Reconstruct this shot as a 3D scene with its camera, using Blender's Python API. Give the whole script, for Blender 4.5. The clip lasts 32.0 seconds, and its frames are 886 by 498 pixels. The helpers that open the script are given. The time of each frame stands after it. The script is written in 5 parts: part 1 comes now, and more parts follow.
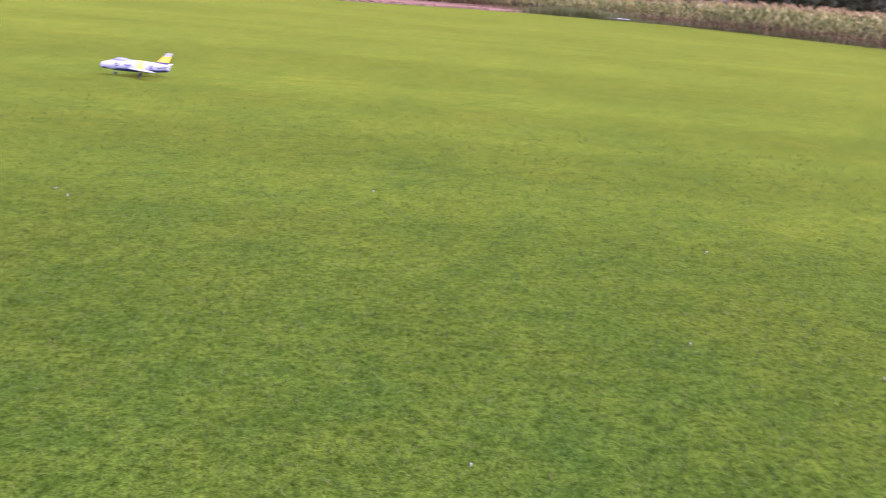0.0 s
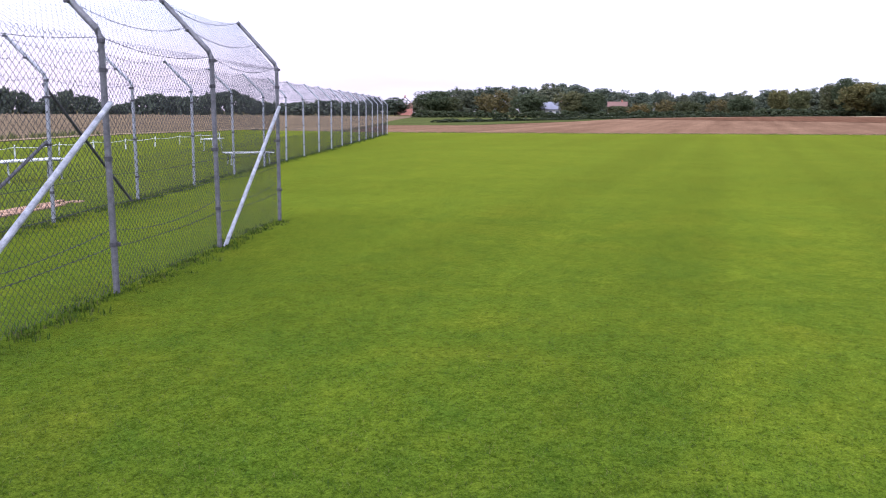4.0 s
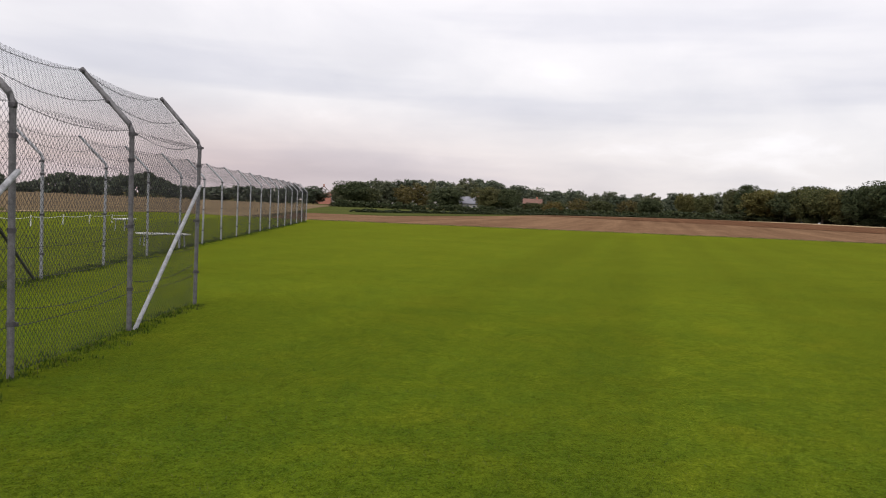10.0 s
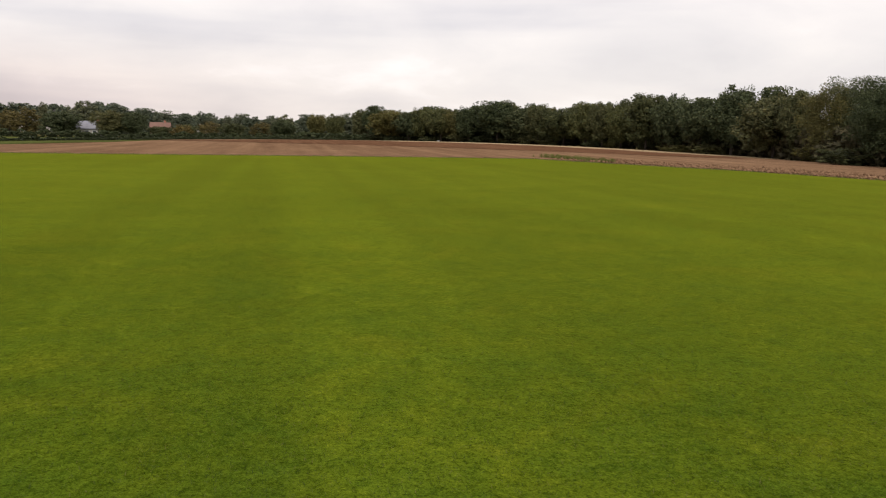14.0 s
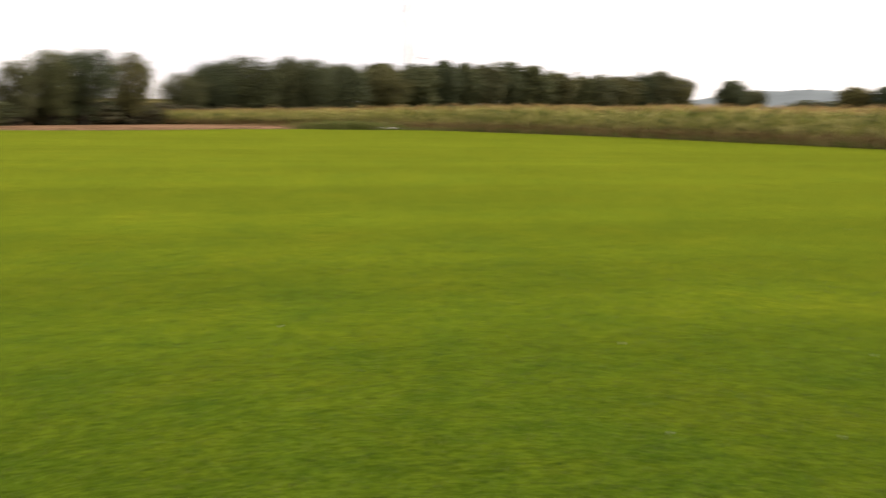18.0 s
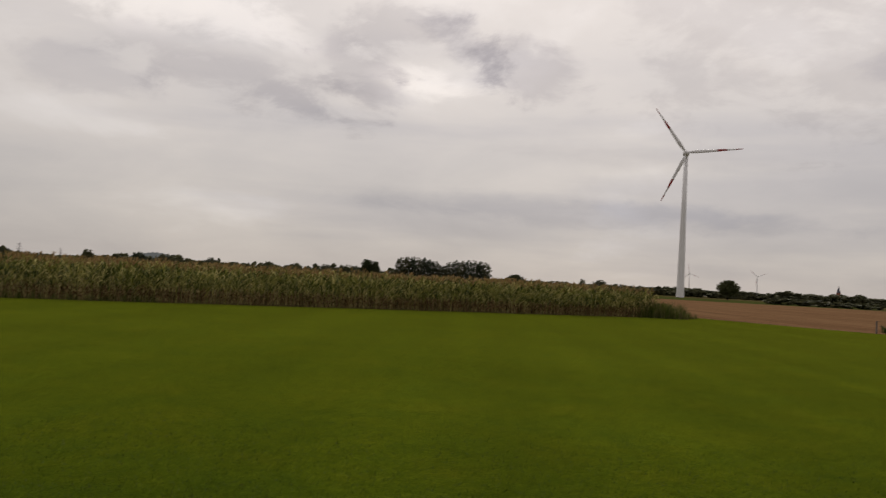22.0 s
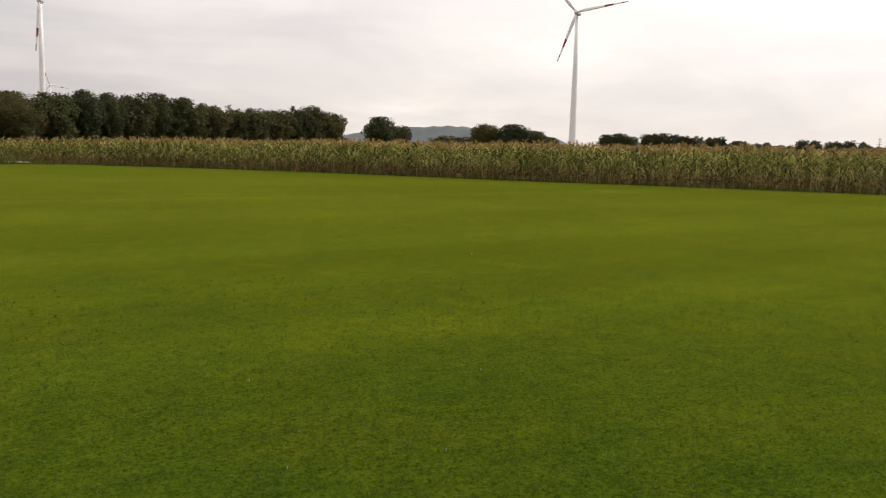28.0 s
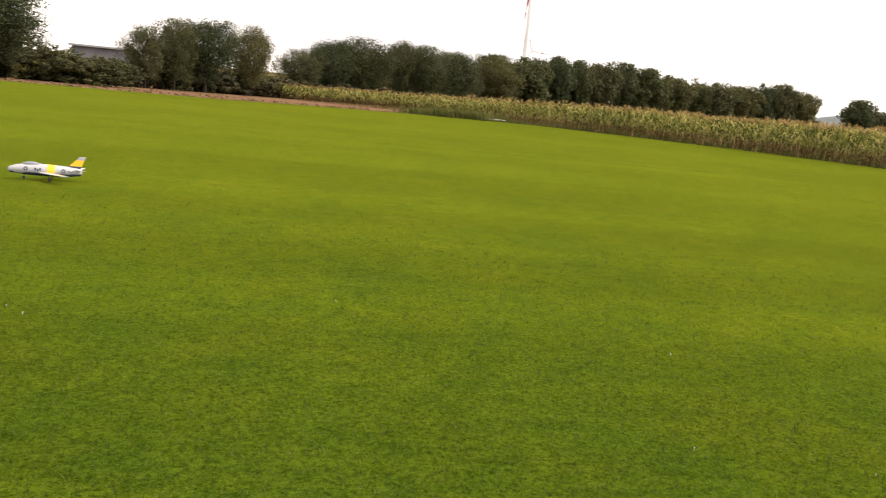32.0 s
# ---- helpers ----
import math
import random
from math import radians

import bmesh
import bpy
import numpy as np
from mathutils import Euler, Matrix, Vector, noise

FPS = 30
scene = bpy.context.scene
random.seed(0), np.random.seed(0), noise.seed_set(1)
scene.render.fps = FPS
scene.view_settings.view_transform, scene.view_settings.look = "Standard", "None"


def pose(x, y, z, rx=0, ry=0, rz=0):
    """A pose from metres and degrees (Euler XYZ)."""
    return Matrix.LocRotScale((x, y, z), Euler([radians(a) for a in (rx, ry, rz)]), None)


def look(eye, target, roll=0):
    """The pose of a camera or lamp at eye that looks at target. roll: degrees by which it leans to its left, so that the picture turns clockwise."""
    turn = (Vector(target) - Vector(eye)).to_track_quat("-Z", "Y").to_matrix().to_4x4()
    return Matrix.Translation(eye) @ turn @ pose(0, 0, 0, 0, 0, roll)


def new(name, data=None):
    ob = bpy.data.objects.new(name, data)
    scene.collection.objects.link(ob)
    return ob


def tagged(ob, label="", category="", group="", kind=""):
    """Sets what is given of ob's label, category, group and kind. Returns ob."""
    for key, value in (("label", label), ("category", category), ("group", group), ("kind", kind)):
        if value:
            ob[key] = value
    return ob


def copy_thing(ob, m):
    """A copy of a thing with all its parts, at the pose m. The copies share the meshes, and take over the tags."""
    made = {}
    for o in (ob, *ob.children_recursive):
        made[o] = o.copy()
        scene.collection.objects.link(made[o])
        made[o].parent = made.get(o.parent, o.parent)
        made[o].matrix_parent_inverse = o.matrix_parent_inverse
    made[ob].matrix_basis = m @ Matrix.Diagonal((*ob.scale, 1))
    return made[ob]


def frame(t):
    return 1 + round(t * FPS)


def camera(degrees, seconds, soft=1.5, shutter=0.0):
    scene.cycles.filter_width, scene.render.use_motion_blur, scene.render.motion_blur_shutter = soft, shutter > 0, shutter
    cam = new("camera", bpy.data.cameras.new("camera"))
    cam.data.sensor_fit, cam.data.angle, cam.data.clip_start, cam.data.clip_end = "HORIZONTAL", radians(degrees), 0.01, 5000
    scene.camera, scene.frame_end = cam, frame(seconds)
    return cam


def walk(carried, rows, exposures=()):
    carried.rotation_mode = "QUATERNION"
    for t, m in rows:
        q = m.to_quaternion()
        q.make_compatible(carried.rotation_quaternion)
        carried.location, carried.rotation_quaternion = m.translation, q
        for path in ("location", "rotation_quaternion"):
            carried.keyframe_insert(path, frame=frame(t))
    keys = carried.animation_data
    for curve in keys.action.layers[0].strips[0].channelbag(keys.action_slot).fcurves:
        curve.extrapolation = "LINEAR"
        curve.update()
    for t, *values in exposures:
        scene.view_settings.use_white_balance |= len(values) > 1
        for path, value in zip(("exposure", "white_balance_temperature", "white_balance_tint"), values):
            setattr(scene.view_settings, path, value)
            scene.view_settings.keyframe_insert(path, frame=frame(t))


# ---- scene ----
cam = camera(54.0, 32.0, soft=1.1, shutter=0.2)
PATH = [
    (0.0, pose(0.091, 0.028, 1.600, 72.61, -4.61, 1.19)),
    (0.5, pose(-0.038, 0.167, 1.602, 72.27, -4.93, 15.60)),
    (1.0, pose(-0.157, 0.216, 1.655, 72.83, -2.93, 34.34)),
    (1.5, pose(-0.244, 0.274, 1.646, 74.40, -0.88, 56.09)),
    (2.0, pose(-0.334, 0.254, 1.628, 76.27, 0.67, 74.83)),
    (2.5, pose(-0.495, 0.077, 1.636, 78.46, 0.42, 85.95)),
    (3.0, pose(-0.561, -0.169, 1.655, 80.04, 1.77, 95.06)),
    (3.5, pose(-0.796, -0.030, 1.618, 81.39, 2.63, 103.18)),
    (4.0, pose(-1.012, 0.066, 1.678, 81.04, -0.41, 108.30)),
    (4.5, pose(-1.202, -0.018, 1.609, 81.27, -1.37, 110.19)),
    (6.5, pose(-1.993, -0.149, 1.588, 83.08, -0.39, 113.02)),
    (7.0, pose(-1.928, -0.163, 1.590, 84.52, -0.85, 113.99)),
    (7.5, pose(-1.813, -0.190, 1.589, 85.15, -0.75, 115.52)),
    (8.0, pose(-1.671, -0.111, 1.574, 85.53, -2.65, 115.98)),
    (8.5, pose(-1.566, -0.011, 1.590, 86.24, -3.16, 109.91)),
    (9.0, pose(-1.499, -0.019, 1.589, 87.26, -2.72, 107.27)),
    (9.5, pose(-1.402, -0.103, 1.586, 86.72, -2.87, 105.52)),
    (10.0, pose(-1.312, -0.183, 1.606, 87.17, -2.61, 102.92)),
    (10.5, pose(-1.300, -0.201, 1.610, 86.45, -3.15, 100.99)),
    (11.0, pose(-1.265, -0.222, 1.642, 85.71, -2.92, 98.25)),
    (11.5, pose(-1.232, -0.216, 1.648, 85.64, -3.28, 95.66)),
    (12.0, pose(-1.289, -0.171, 1.638, 85.63, -2.98, 92.95)),
    (12.5, pose(-1.396, -0.148, 1.617, 85.01, -2.35, 90.41)),
    (13.0, pose(-1.388, -0.156, 1.614, 84.20, -2.06, 85.67)),
    (13.5, pose(-1.358, -0.153, 1.618, 83.79, -1.51, 82.44)),
    (15.5, pose(-1.179, -0.032, 1.594, 80.34, -1.63, 66.94)),
    (16.0, pose(-1.153, 0.023, 1.634, 80.38, -0.85, 61.87)),
    (16.5, pose(-1.236, 0.091, 1.649, 79.92, -0.64, 53.72)),
    (17.0, pose(-1.322, 0.104, 1.606, 80.95, -2.35, 42.74)),
    (17.4, pose(-1.244, 0.183, 1.627, 79.25, -3.56, 28.55)),
    (17.6, pose(-1.147, 0.203, 1.629, 79.90, -2.38, 17.76)),
    (17.8, pose(-0.983, 0.175, 1.639, 80.33, 0.22, 3.80)),
    (18.0, pose(-0.848, 0.144, 1.643, 80.48, -1.00, -14.36)),
    (18.2, pose(-0.766, 0.115, 1.650, 80.86, 0.41, -33.16)),
    (18.5, pose(-0.734, 0.058, 1.652, 82.95, -0.53, -53.73)),
    (19.0, pose(-0.611, -0.143, 1.648, 86.15, -1.02, -78.35)),
    (19.5, pose(-0.478, -0.068, 1.648, 91.30, 2.32, -88.46)),
    (20.0, pose(-0.458, 0.009, 1.654, 95.58, 3.91, -92.32)),
    (20.5, pose(-0.437, 0.113, 1.648, 95.49, 1.55, -93.78)),
    (21.0, pose(-0.415, 0.133, 1.651, 95.84, -1.61, -94.26)),
    (21.5, pose(-0.387, 0.135, 1.650, 94.10, -1.63, -93.51)),
    (22.0, pose(-0.360, 0.203, 1.653, 92.17, -3.08, -89.12)),
    (22.5, pose(-0.389, 0.150, 1.651, 88.96, -3.07, -83.58)),
    (23.0, pose(-0.417, 0.085, 1.634, 89.53, -0.74, -86.24)),
    (23.5, pose(-0.445, 0.036, 1.626, 88.76, -2.68, -79.75)),
    (24.0, pose(-0.463, 0.062, 1.631, 87.80, -2.53, -74.04)),
    (24.5, pose(-0.471, 0.061, 1.632, 87.65, -2.52, -69.35)),
    (25.0, pose(-0.450, 0.054, 1.632, 86.61, -2.63, -64.43)),
    (25.5, pose(-0.424, 0.040, 1.627, 86.27, -2.89, -60.76)),
    (27.5, pose(-0.541, 0.024, 1.664, 84.37, -2.69, -42.10)),
    (28.0, pose(-0.590, 0.059, 1.660, 83.13, -1.43, -36.56)),
    (28.5, pose(-0.784, -0.037, 1.669, 82.43, -3.26, -32.51)),
    (29.0, pose(-0.733, 0.003, 1.666, 81.74, -3.76, -27.91)),
    (29.5, pose(-0.617, 0.062, 1.662, 81.16, -3.25, -24.36)),
    (30.0, pose(-0.562, 0.077, 1.654, 81.03, -4.74, -22.93)),
    (30.5, pose(-0.524, 0.096, 1.652, 80.84, -5.29, -20.05)),
    (31.0, pose(-0.499, 0.094, 1.650, 80.22, -4.93, -16.37)),
    (31.5, pose(-0.516, 0.076, 1.655, 79.59, -4.80, -12.60)),
    (32.0, pose(-0.570, 0.032, 1.653, 79.54, -5.49, -7.03)),
]
EXPOSURES = [(0.0, 2.88, 5050, 60), (1.5, 2.82, 5050, 58), (2.0, 2.66, 5050, 48), (2.6, 2.58, 5350, 24), (3.0, 2.52, 5150, 26), (4.0, 2.28, 5200, 22), (5.5, 2.06, 5500, 17), (7.0, 1.82, 5720, 14), (8.0, 1.64, 5900, 14), (9.0, 1.50, 6150, 11), (13.0, 1.35, 6450, 11), (15.5, 1.80, 6850, 11), (16.0, 1.92, 6850, 11), (17.0, 2.12, 6850, 11), (18.0, 2.15, 6850, 11), (19.0, 2.02, 6850, 11), (19.5, 1.60, 6850, 11), (20.0, 1.05, 6850, 11), (20.5, 0.75, 6850, 11), (21.0, 0.58, 6850, 11), (22.0, 0.28, 6850, 11), (23.0, 0.28, 6850, 11), (24.0, 0.57, 6850, 11), (25.0, 0.80, 6850, 11), (27.5, 1.17, 6850, 11), (28.0, 1.28, 6850, 11), (29.0, 1.52, 6850, 11), (30.0, 1.84, 6950, 11), (31.0, 2.01, 7050, 11), (32.0, 2.14, 7100, 11)]
walk(cam, PATH, EXPOSURES)

# ---- world and light ----
SUN_AZ, SUN_EL = -95.0, 38.0


def build_world():
    w = bpy.data.worlds.new("overcast_sky")
    scene.world = w
    w.use_nodes = True
    nt = w.node_tree
    n, ln = nt.nodes, nt.links.new
    bg = n["Background"]
    sky = n.new("ShaderNodeTexSky")
    sky.sky_type = "NISHITA"
    sky.sun_disc = False
    sky.sun_elevation = radians(SUN_EL)
    sky.sun_rotation = radians(-SUN_AZ)
    dim = n.new("ShaderNodeMix")
    dim.data_type = "RGBA"
    dim.blend_type = "MULTIPLY"
    dim.inputs[0].default_value = 1.0
    dim.inputs[7].default_value = (0.1, 0.1, 0.1, 1)
    ln(sky.outputs[0], dim.inputs[6])
    tc = n.new("ShaderNodeTexCoord")
    sep = n.new("ShaderNodeSeparateXYZ")
    ln(tc.outputs["Generated"], sep.inputs[0])

    def math_node(op, a, b=None):
        m = n.new("ShaderNodeMath")
        m.operation = op
        for i, v in enumerate((a, b)):
            if v is None:
                continue
            if isinstance(v, (int, float)):
                m.inputs[i].default_value = v
            else:
                ln(v, m.inputs[i])
        return m.outputs[0]

    up = math_node("ADD", math_node("MAXIMUM", sep.outputs[2], 0.0), 0.26)
    px, py = math_node("DIVIDE", sep.outputs[0], up), math_node("DIVIDE", sep.outputs[1], up)
    comb = n.new("ShaderNodeCombineXYZ")
    ln(px, comb.inputs[0])
    ln(py, comb.inputs[1])

    def cloud(scale, detail, rough, dist, off):
        mp = n.new("ShaderNodeMapping")
        mp.inputs["Location"].default_value = off
        ln(comb.outputs[0], mp.inputs[0])
        t = n.new("ShaderNodeTexNoise")
        t.inputs["Scale"].default_value = scale
        t.inputs["Detail"].default_value = detail
        t.inputs["Roughness"].default_value = rough
        t.inputs["Distortion"].default_value = dist
        ln(mp.outputs[0], t.inputs["Vector"])
        return t.outputs[0]

    big = cloud(0.7, 2, 0.5, 0.2, (3.1, 1.7, 0))
    small = cloud(2.0, 5, 0.55, 0.3, (0.4, 5.3, 0))
    mixv = math_node("ADD", math_node("MULTIPLY", big, 0.62), math_node("MULTIPLY", small, 0.38))
    ramp = n.new("ShaderNodeValToRGB")
    ln(mixv, ramp.inputs[0])
    e = ramp.color_ramp.elements
    e[0].position, e[0].color = 0.34, (0.56, 0.535, 0.545, 1)
    e[1].position, e[1].color = 0.68, (0.88, 0.845, 0.84, 1)
    m1 = ramp.color_ramp.elements.new(0.44)
    m1.color = (0.63, 0.60, 0.60, 1)
    m2 = ramp.color_ramp.elements.new(0.55)
    m2.color = (0.71, 0.67, 0.655, 1)
    # bearing and height of each direction, ruffled by a fine noise
    bearing = math_node("MULTIPLY", math_node("ARCTAN2", math_node("MULTIPLY", sep.outputs[0], -1.0), sep.outputs[1]), 57.2958)
    height = math_node("MULTIPLY", math_node("ARCSINE", sep.outputs[2]), 57.2958)
    ruffle = math_node("MULTIPLY", math_node("SUBTRACT", cloud(5.0, 7, 0.62, 0.3, (7.7, 2.2, 0)), 0.5), 3.4)

    def puff(base, az, el, wide, tall, slant, colour, fuzz=1.0):
        """One cloud: centre, half sizes in degrees, fall of its axis in degrees for each degree to the right."""
        du = math_node("SUBTRACT", az, bearing)
        dv = math_node("ADD", math_node("SUBTRACT", height, el), math_node("MULTIPLY", du, slant))
        du, dv = math_node("DIVIDE", du, wide), math_node("DIVIDE", dv, tall)
        d = math_node("SQRT", math_node("ADD", math_node("MULTIPLY", du, du), math_node("MULTIPLY", dv, dv)))
        mask = n.new("ShaderNodeMapRange")
        mask.interpolation_type = "SMOOTHSTEP"
        mask.inputs["From Min"].default_value, mask.inputs["From Max"].default_value = 1.35, 0.35
        ln(math_node("ADD", d, math_node("MULTIPLY", ruffle, fuzz)), mask.inputs["Value"])
        mixed = n.new("ShaderNodeMix")
        mixed.data_type, mixed.blend_type = "RGBA", "MULTIPLY"
        ln(mask.outputs[0], mixed.inputs[0])
        ln(base, mixed.inputs[6])
        mixed.inputs[7].default_value = (*colour, 1)
        return mixed.outputs[2]

    cover = ramp.outputs[0]
    pale, slate = (1.34, 1.34, 1.32), (0.82, 0.83, 0.87)
    cover = puff(cover, -71.5, 16.6, 8.5, 2.3, 0.16, pale)
    cover = puff(cover, -87.0, 13.1, 2.8, 1.3, 0.1, (1.24, 1.24, 1.23))
    cover = puff(cover, -75.6, 12.4, 6.0, 1.9, 0.12, (0.84, 0.835, 0.85), 1.3)
    cover = puff(cover, -78.0, 11.5, 2.4, 1.0, 0.15, (0.88, 0.88, 0.90), 1.3)
    cover = puff(cover, -82.9, 12.9, 2.6, 2.3, 0.45, (0.84, 0.835, 0.85), 1.3)
    cover = puff(cover, -84.5, 11.7, 2.4, 0.95, 0.2, (0.86, 0.86, 0.885), 1.3)
    cover = puff(cover, -84.6, 15.7, 5.4, 1.7, 0.10, (0.81, 0.805, 0.82), 1.4)
    cover = puff(cover, -89.6, 15.5, 2.1, 1.8, 0.3, (0.80, 0.80, 0.83), 1.2)
    cover = puff(cover, -95.0, 13.9, 4.8, 1.8, 0.34, (0.78, 0.775, 0.80), 1.2)
    cover = puff(cover, -114.0, 15.6, 13.0, 5.0, 0.05, (0.86, 0.855, 0.865), 1.3)
    cover = puff(cover, -118.2, 14.0, 2.8, 1.4, 0.1, (0.86, 0.86, 0.89), 1.2)
    cover = puff(cover, -66.0, 11.5, 4.0, 1.5, 0.1, (0.88, 0.88, 0.90))
    cover = puff(cover, -99.0, 4.9, 15.0, 0.95, 0.02, slate, 0.5)
    cover = puff(cover, -103.5, 5.1, 5.0, 0.7, 0.03, (0.93, 0.94, 0.97), 0.8)
    cover = puff(cover, -101.0, 8.6, 10.0, 0.7, 0.03, (0.92, 0.92, 0.93), 0.6)
    # long blue-grey bank low over the horizon
    flat = n.new("ShaderNodeMapping")
    flat.inputs["Scale"].default_value = (1.0, 1.0, 11.0)
    flat.inputs["Location"].default_value = (2.3, 0.6, 0.2)
    ln(tc.outputs["Generated"], flat.inputs[0])
    bank = n.new("ShaderNodeTexNoise")
    bank.inputs["Scale"].default_value, bank.inputs["Detail"].default_value = 1.5, 4
    ln(flat.outputs[0], bank.inputs["Vector"])
    soft_bank = n.new("ShaderNodeMapRange")
    soft_bank.interpolation_type = "SMOOTHSTEP"
    soft_bank.inputs["From Min"].default_value, soft_bank.inputs["From Max"].default_value = 0.47, 0.66
    ln(bank.outputs[0], soft_bank.inputs["Value"])
    low = n.new("ShaderNodeMapRange")
    low.interpolation_type = "SMOOTHSTEP"
    low.inputs["From Min"].default_value, low.inputs["From Max"].default_value = 0.34, 0.12
    ln(sep.outputs[2], low.inputs["Value"])
    banked = n.new("ShaderNodeMix")
    banked.data_type, banked.blend_type = "RGBA", "MULTIPLY"
    ln(math_node("MULTIPLY", soft_bank.outputs[0], low.outputs[0]), banked.inputs[0])
    ln(cover, banked.inputs[6])
    banked.inputs[7].default_value = (0.85, 0.86, 0.90, 1)
    # thin blue showing through the cloud cover
    mx = n.new("ShaderNodeMix")
    mx.data_type = "RGBA"
    mx.inputs[0].default_value = 0.93
    ln(dim.outputs[2], mx.inputs[6])
    ln(banked.outputs[2], mx.inputs[7])
    # the cloud is brighter on the sun's side of the sky
    dot = n.new("ShaderNodeVectorMath")
    dot.operation = "DOT_PRODUCT"
    ln(tc.outputs["Generated"], dot.inputs[0])
    a = radians(SUN_AZ)
    dot.inputs[1].default_value = (-math.sin(a) * 0.80, math.cos(a) * 0.80, 0.60)
    glow = math_node("POWER", math_node("MAXIMUM", dot.outputs["Value"], 0.0), 2.0)
    side = math_node("ADD", math_node("MULTIPLY", glow, 0.26), 0.53)
    side = math_node("MULTIPLY", side, math_node("ADD", math_node("MULTIPLY", math_node("MINIMUM", math_node("MAXIMUM", sep.outputs[2], 0.0), 0.35), 0.95), 0.87))
    west = n.new("ShaderNodeVectorMath")
    west.operation = "DOT_PRODUCT"
    ln(tc.outputs["Generated"], west.inputs[0])
    west.inputs[1].default_value = (-math.sin(radians(128)), math.cos(radians(128)), 0)
    rosy = n.new("ShaderNodeMapRange")
    rosy.interpolation_type = "SMOOTHSTEP"
    rosy.inputs["From Min"].default_value, rosy.inputs["From Max"].default_value = 0.13, 0.03
    ln(sep.outputs[2], rosy.inputs["Value"])
    warm = n.new("ShaderNodeMix")
    warm.data_type, warm.blend_type = "RGBA", "MULTIPLY"
    ln(math_node("MULTIPLY", math_node("POWER", math_node("MAXIMUM", west.outputs["Value"], 0.0), 6.0), rosy.outputs[0]), warm.inputs[0])
    ln(mx.outputs[2], warm.inputs[6])
    warm.inputs[7].default_value = (0.93, 0.80, 0.77, 1)
    ln(warm.outputs[2], bg.inputs[0])
    ln(side, bg.inputs[1])


build_world()
sun_data = bpy.data.lights.new("sun", "SUN")
sun_data.energy, sun_data.angle, sun_data.color = 0.95, radians(25), (1.0, 0.96, 0.9)
sun = new("sun", sun_data)
sun.matrix_basis = look((-math.sin(radians(SUN_AZ)) * 100, math.cos(radians(SUN_AZ)) * 100, 90), (0, 0, 0))


# ---- materials ----
def node_material(name, rough=0.8, metal=0.0, spec=0.3):
    m = bpy.data.materials.new(name)
    m.use_nodes = True
    b = m.node_tree.nodes["Principled BSDF"]
    b.inputs["Roughness"].default_value = rough
    b.inputs["Metallic"].default_value = metal
    b.inputs["Specular IOR Level"].default_value = spec
    return m, m.node_tree, b


def noise_node(nt, vec, scale, detail=4, rough=0.6, dist=0.0):
    t = nt.nodes.new("ShaderNodeTexNoise")
    t.inputs["Scale"].default_value = scale
    t.inputs["Detail"].default_value = detail
    t.inputs["Roughness"].default_value = rough
    t.inputs["Distortion"].default_value = dist
    if vec is not None:
        nt.links.new(vec, t.inputs["Vector"])
    return t.outputs[0]


def ramp_node(nt, fac, stops):
    r = nt.nodes.new("ShaderNodeValToRGB")
    e = r.color_ramp.elements
    e[0].position, e[0].color = stops[0][0], (*stops[0][1], 1)
    e[1].position, e[1].color = stops[-1][0], (*stops[-1][1], 1)
    for p, c in stops[1:-1]:
        e.new(p).color = (*c, 1)
    nt.links.new(fac, r.inputs[0])
    return r.outputs[0]


def mix_node(nt, fac, a, b, blend="MIX"):
    m = nt.nodes.new("ShaderNodeMix")
    m.data_type, m.blend_type = "RGBA", blend
    for i, v in ((0, fac), (6, a), (7, b)):
        if isinstance(v, (int, float)):
            m.inputs[i].default_value = v
        elif isinstance(v, tuple):
            m.inputs[i].default_value = (*v, 1)
        else:
            nt.links.new(v, m.inputs[i])
    return m.outputs[2]


def bump_node(nt, height, bsdf, strength, distance):
    b = nt.nodes.new("ShaderNodeBump")
    b.inputs["Strength"].default_value = strength
    b.inputs["Distance"].default_value = distance
    nt.links.new(height, b.inputs["Height"])
    nt.links.new(b.outputs[0], bsdf.inputs["Normal"])


def position(nt, scale=(1, 1, 1), turn=0.0):
    g = nt.nodes.new("ShaderNodeNewGeometry")
    mp = nt.nodes.new("ShaderNodeMapping")
    mp.inputs["Scale"].default_value = scale
    mp.inputs["Rotation"].default_value = (0, 0, radians(turn))
    nt.links.new(g.outputs["Position"], mp.inputs[0])
    return mp.outputs[0]


def simple(name, col, rough=0.6, metal=0.0, var=0.15, scale=8.0, spec=0.4, bump=0.0):
    """A painted or bare surface with cloudy wear at two scales."""
    m, nt, b = node_material(name, rough, metal, spec)
    tc = nt.nodes.new("ShaderNodeTexCoord").outputs["Object"]
    f = noise_node(nt, tc, scale, 6, 0.65)
    g = noise_node(nt, tc, scale * 7, 3, 0.6)
    lo = tuple(c * (1 - var) for c in col)
    hi = tuple(min(1.0, c * (1 + var)) for c in col)
    base = ramp_node(nt, f, [(0.3, lo), (0.7, hi)])
    base = mix_node(nt, 0.25, base, ramp_node(nt, g, [(0.35, lo), (0.65, hi)]))
    nt.links.new(base, b.inputs["Base Color"])
    if bump:
        bump_node(nt, g, b, 0.5, bump)
    return m


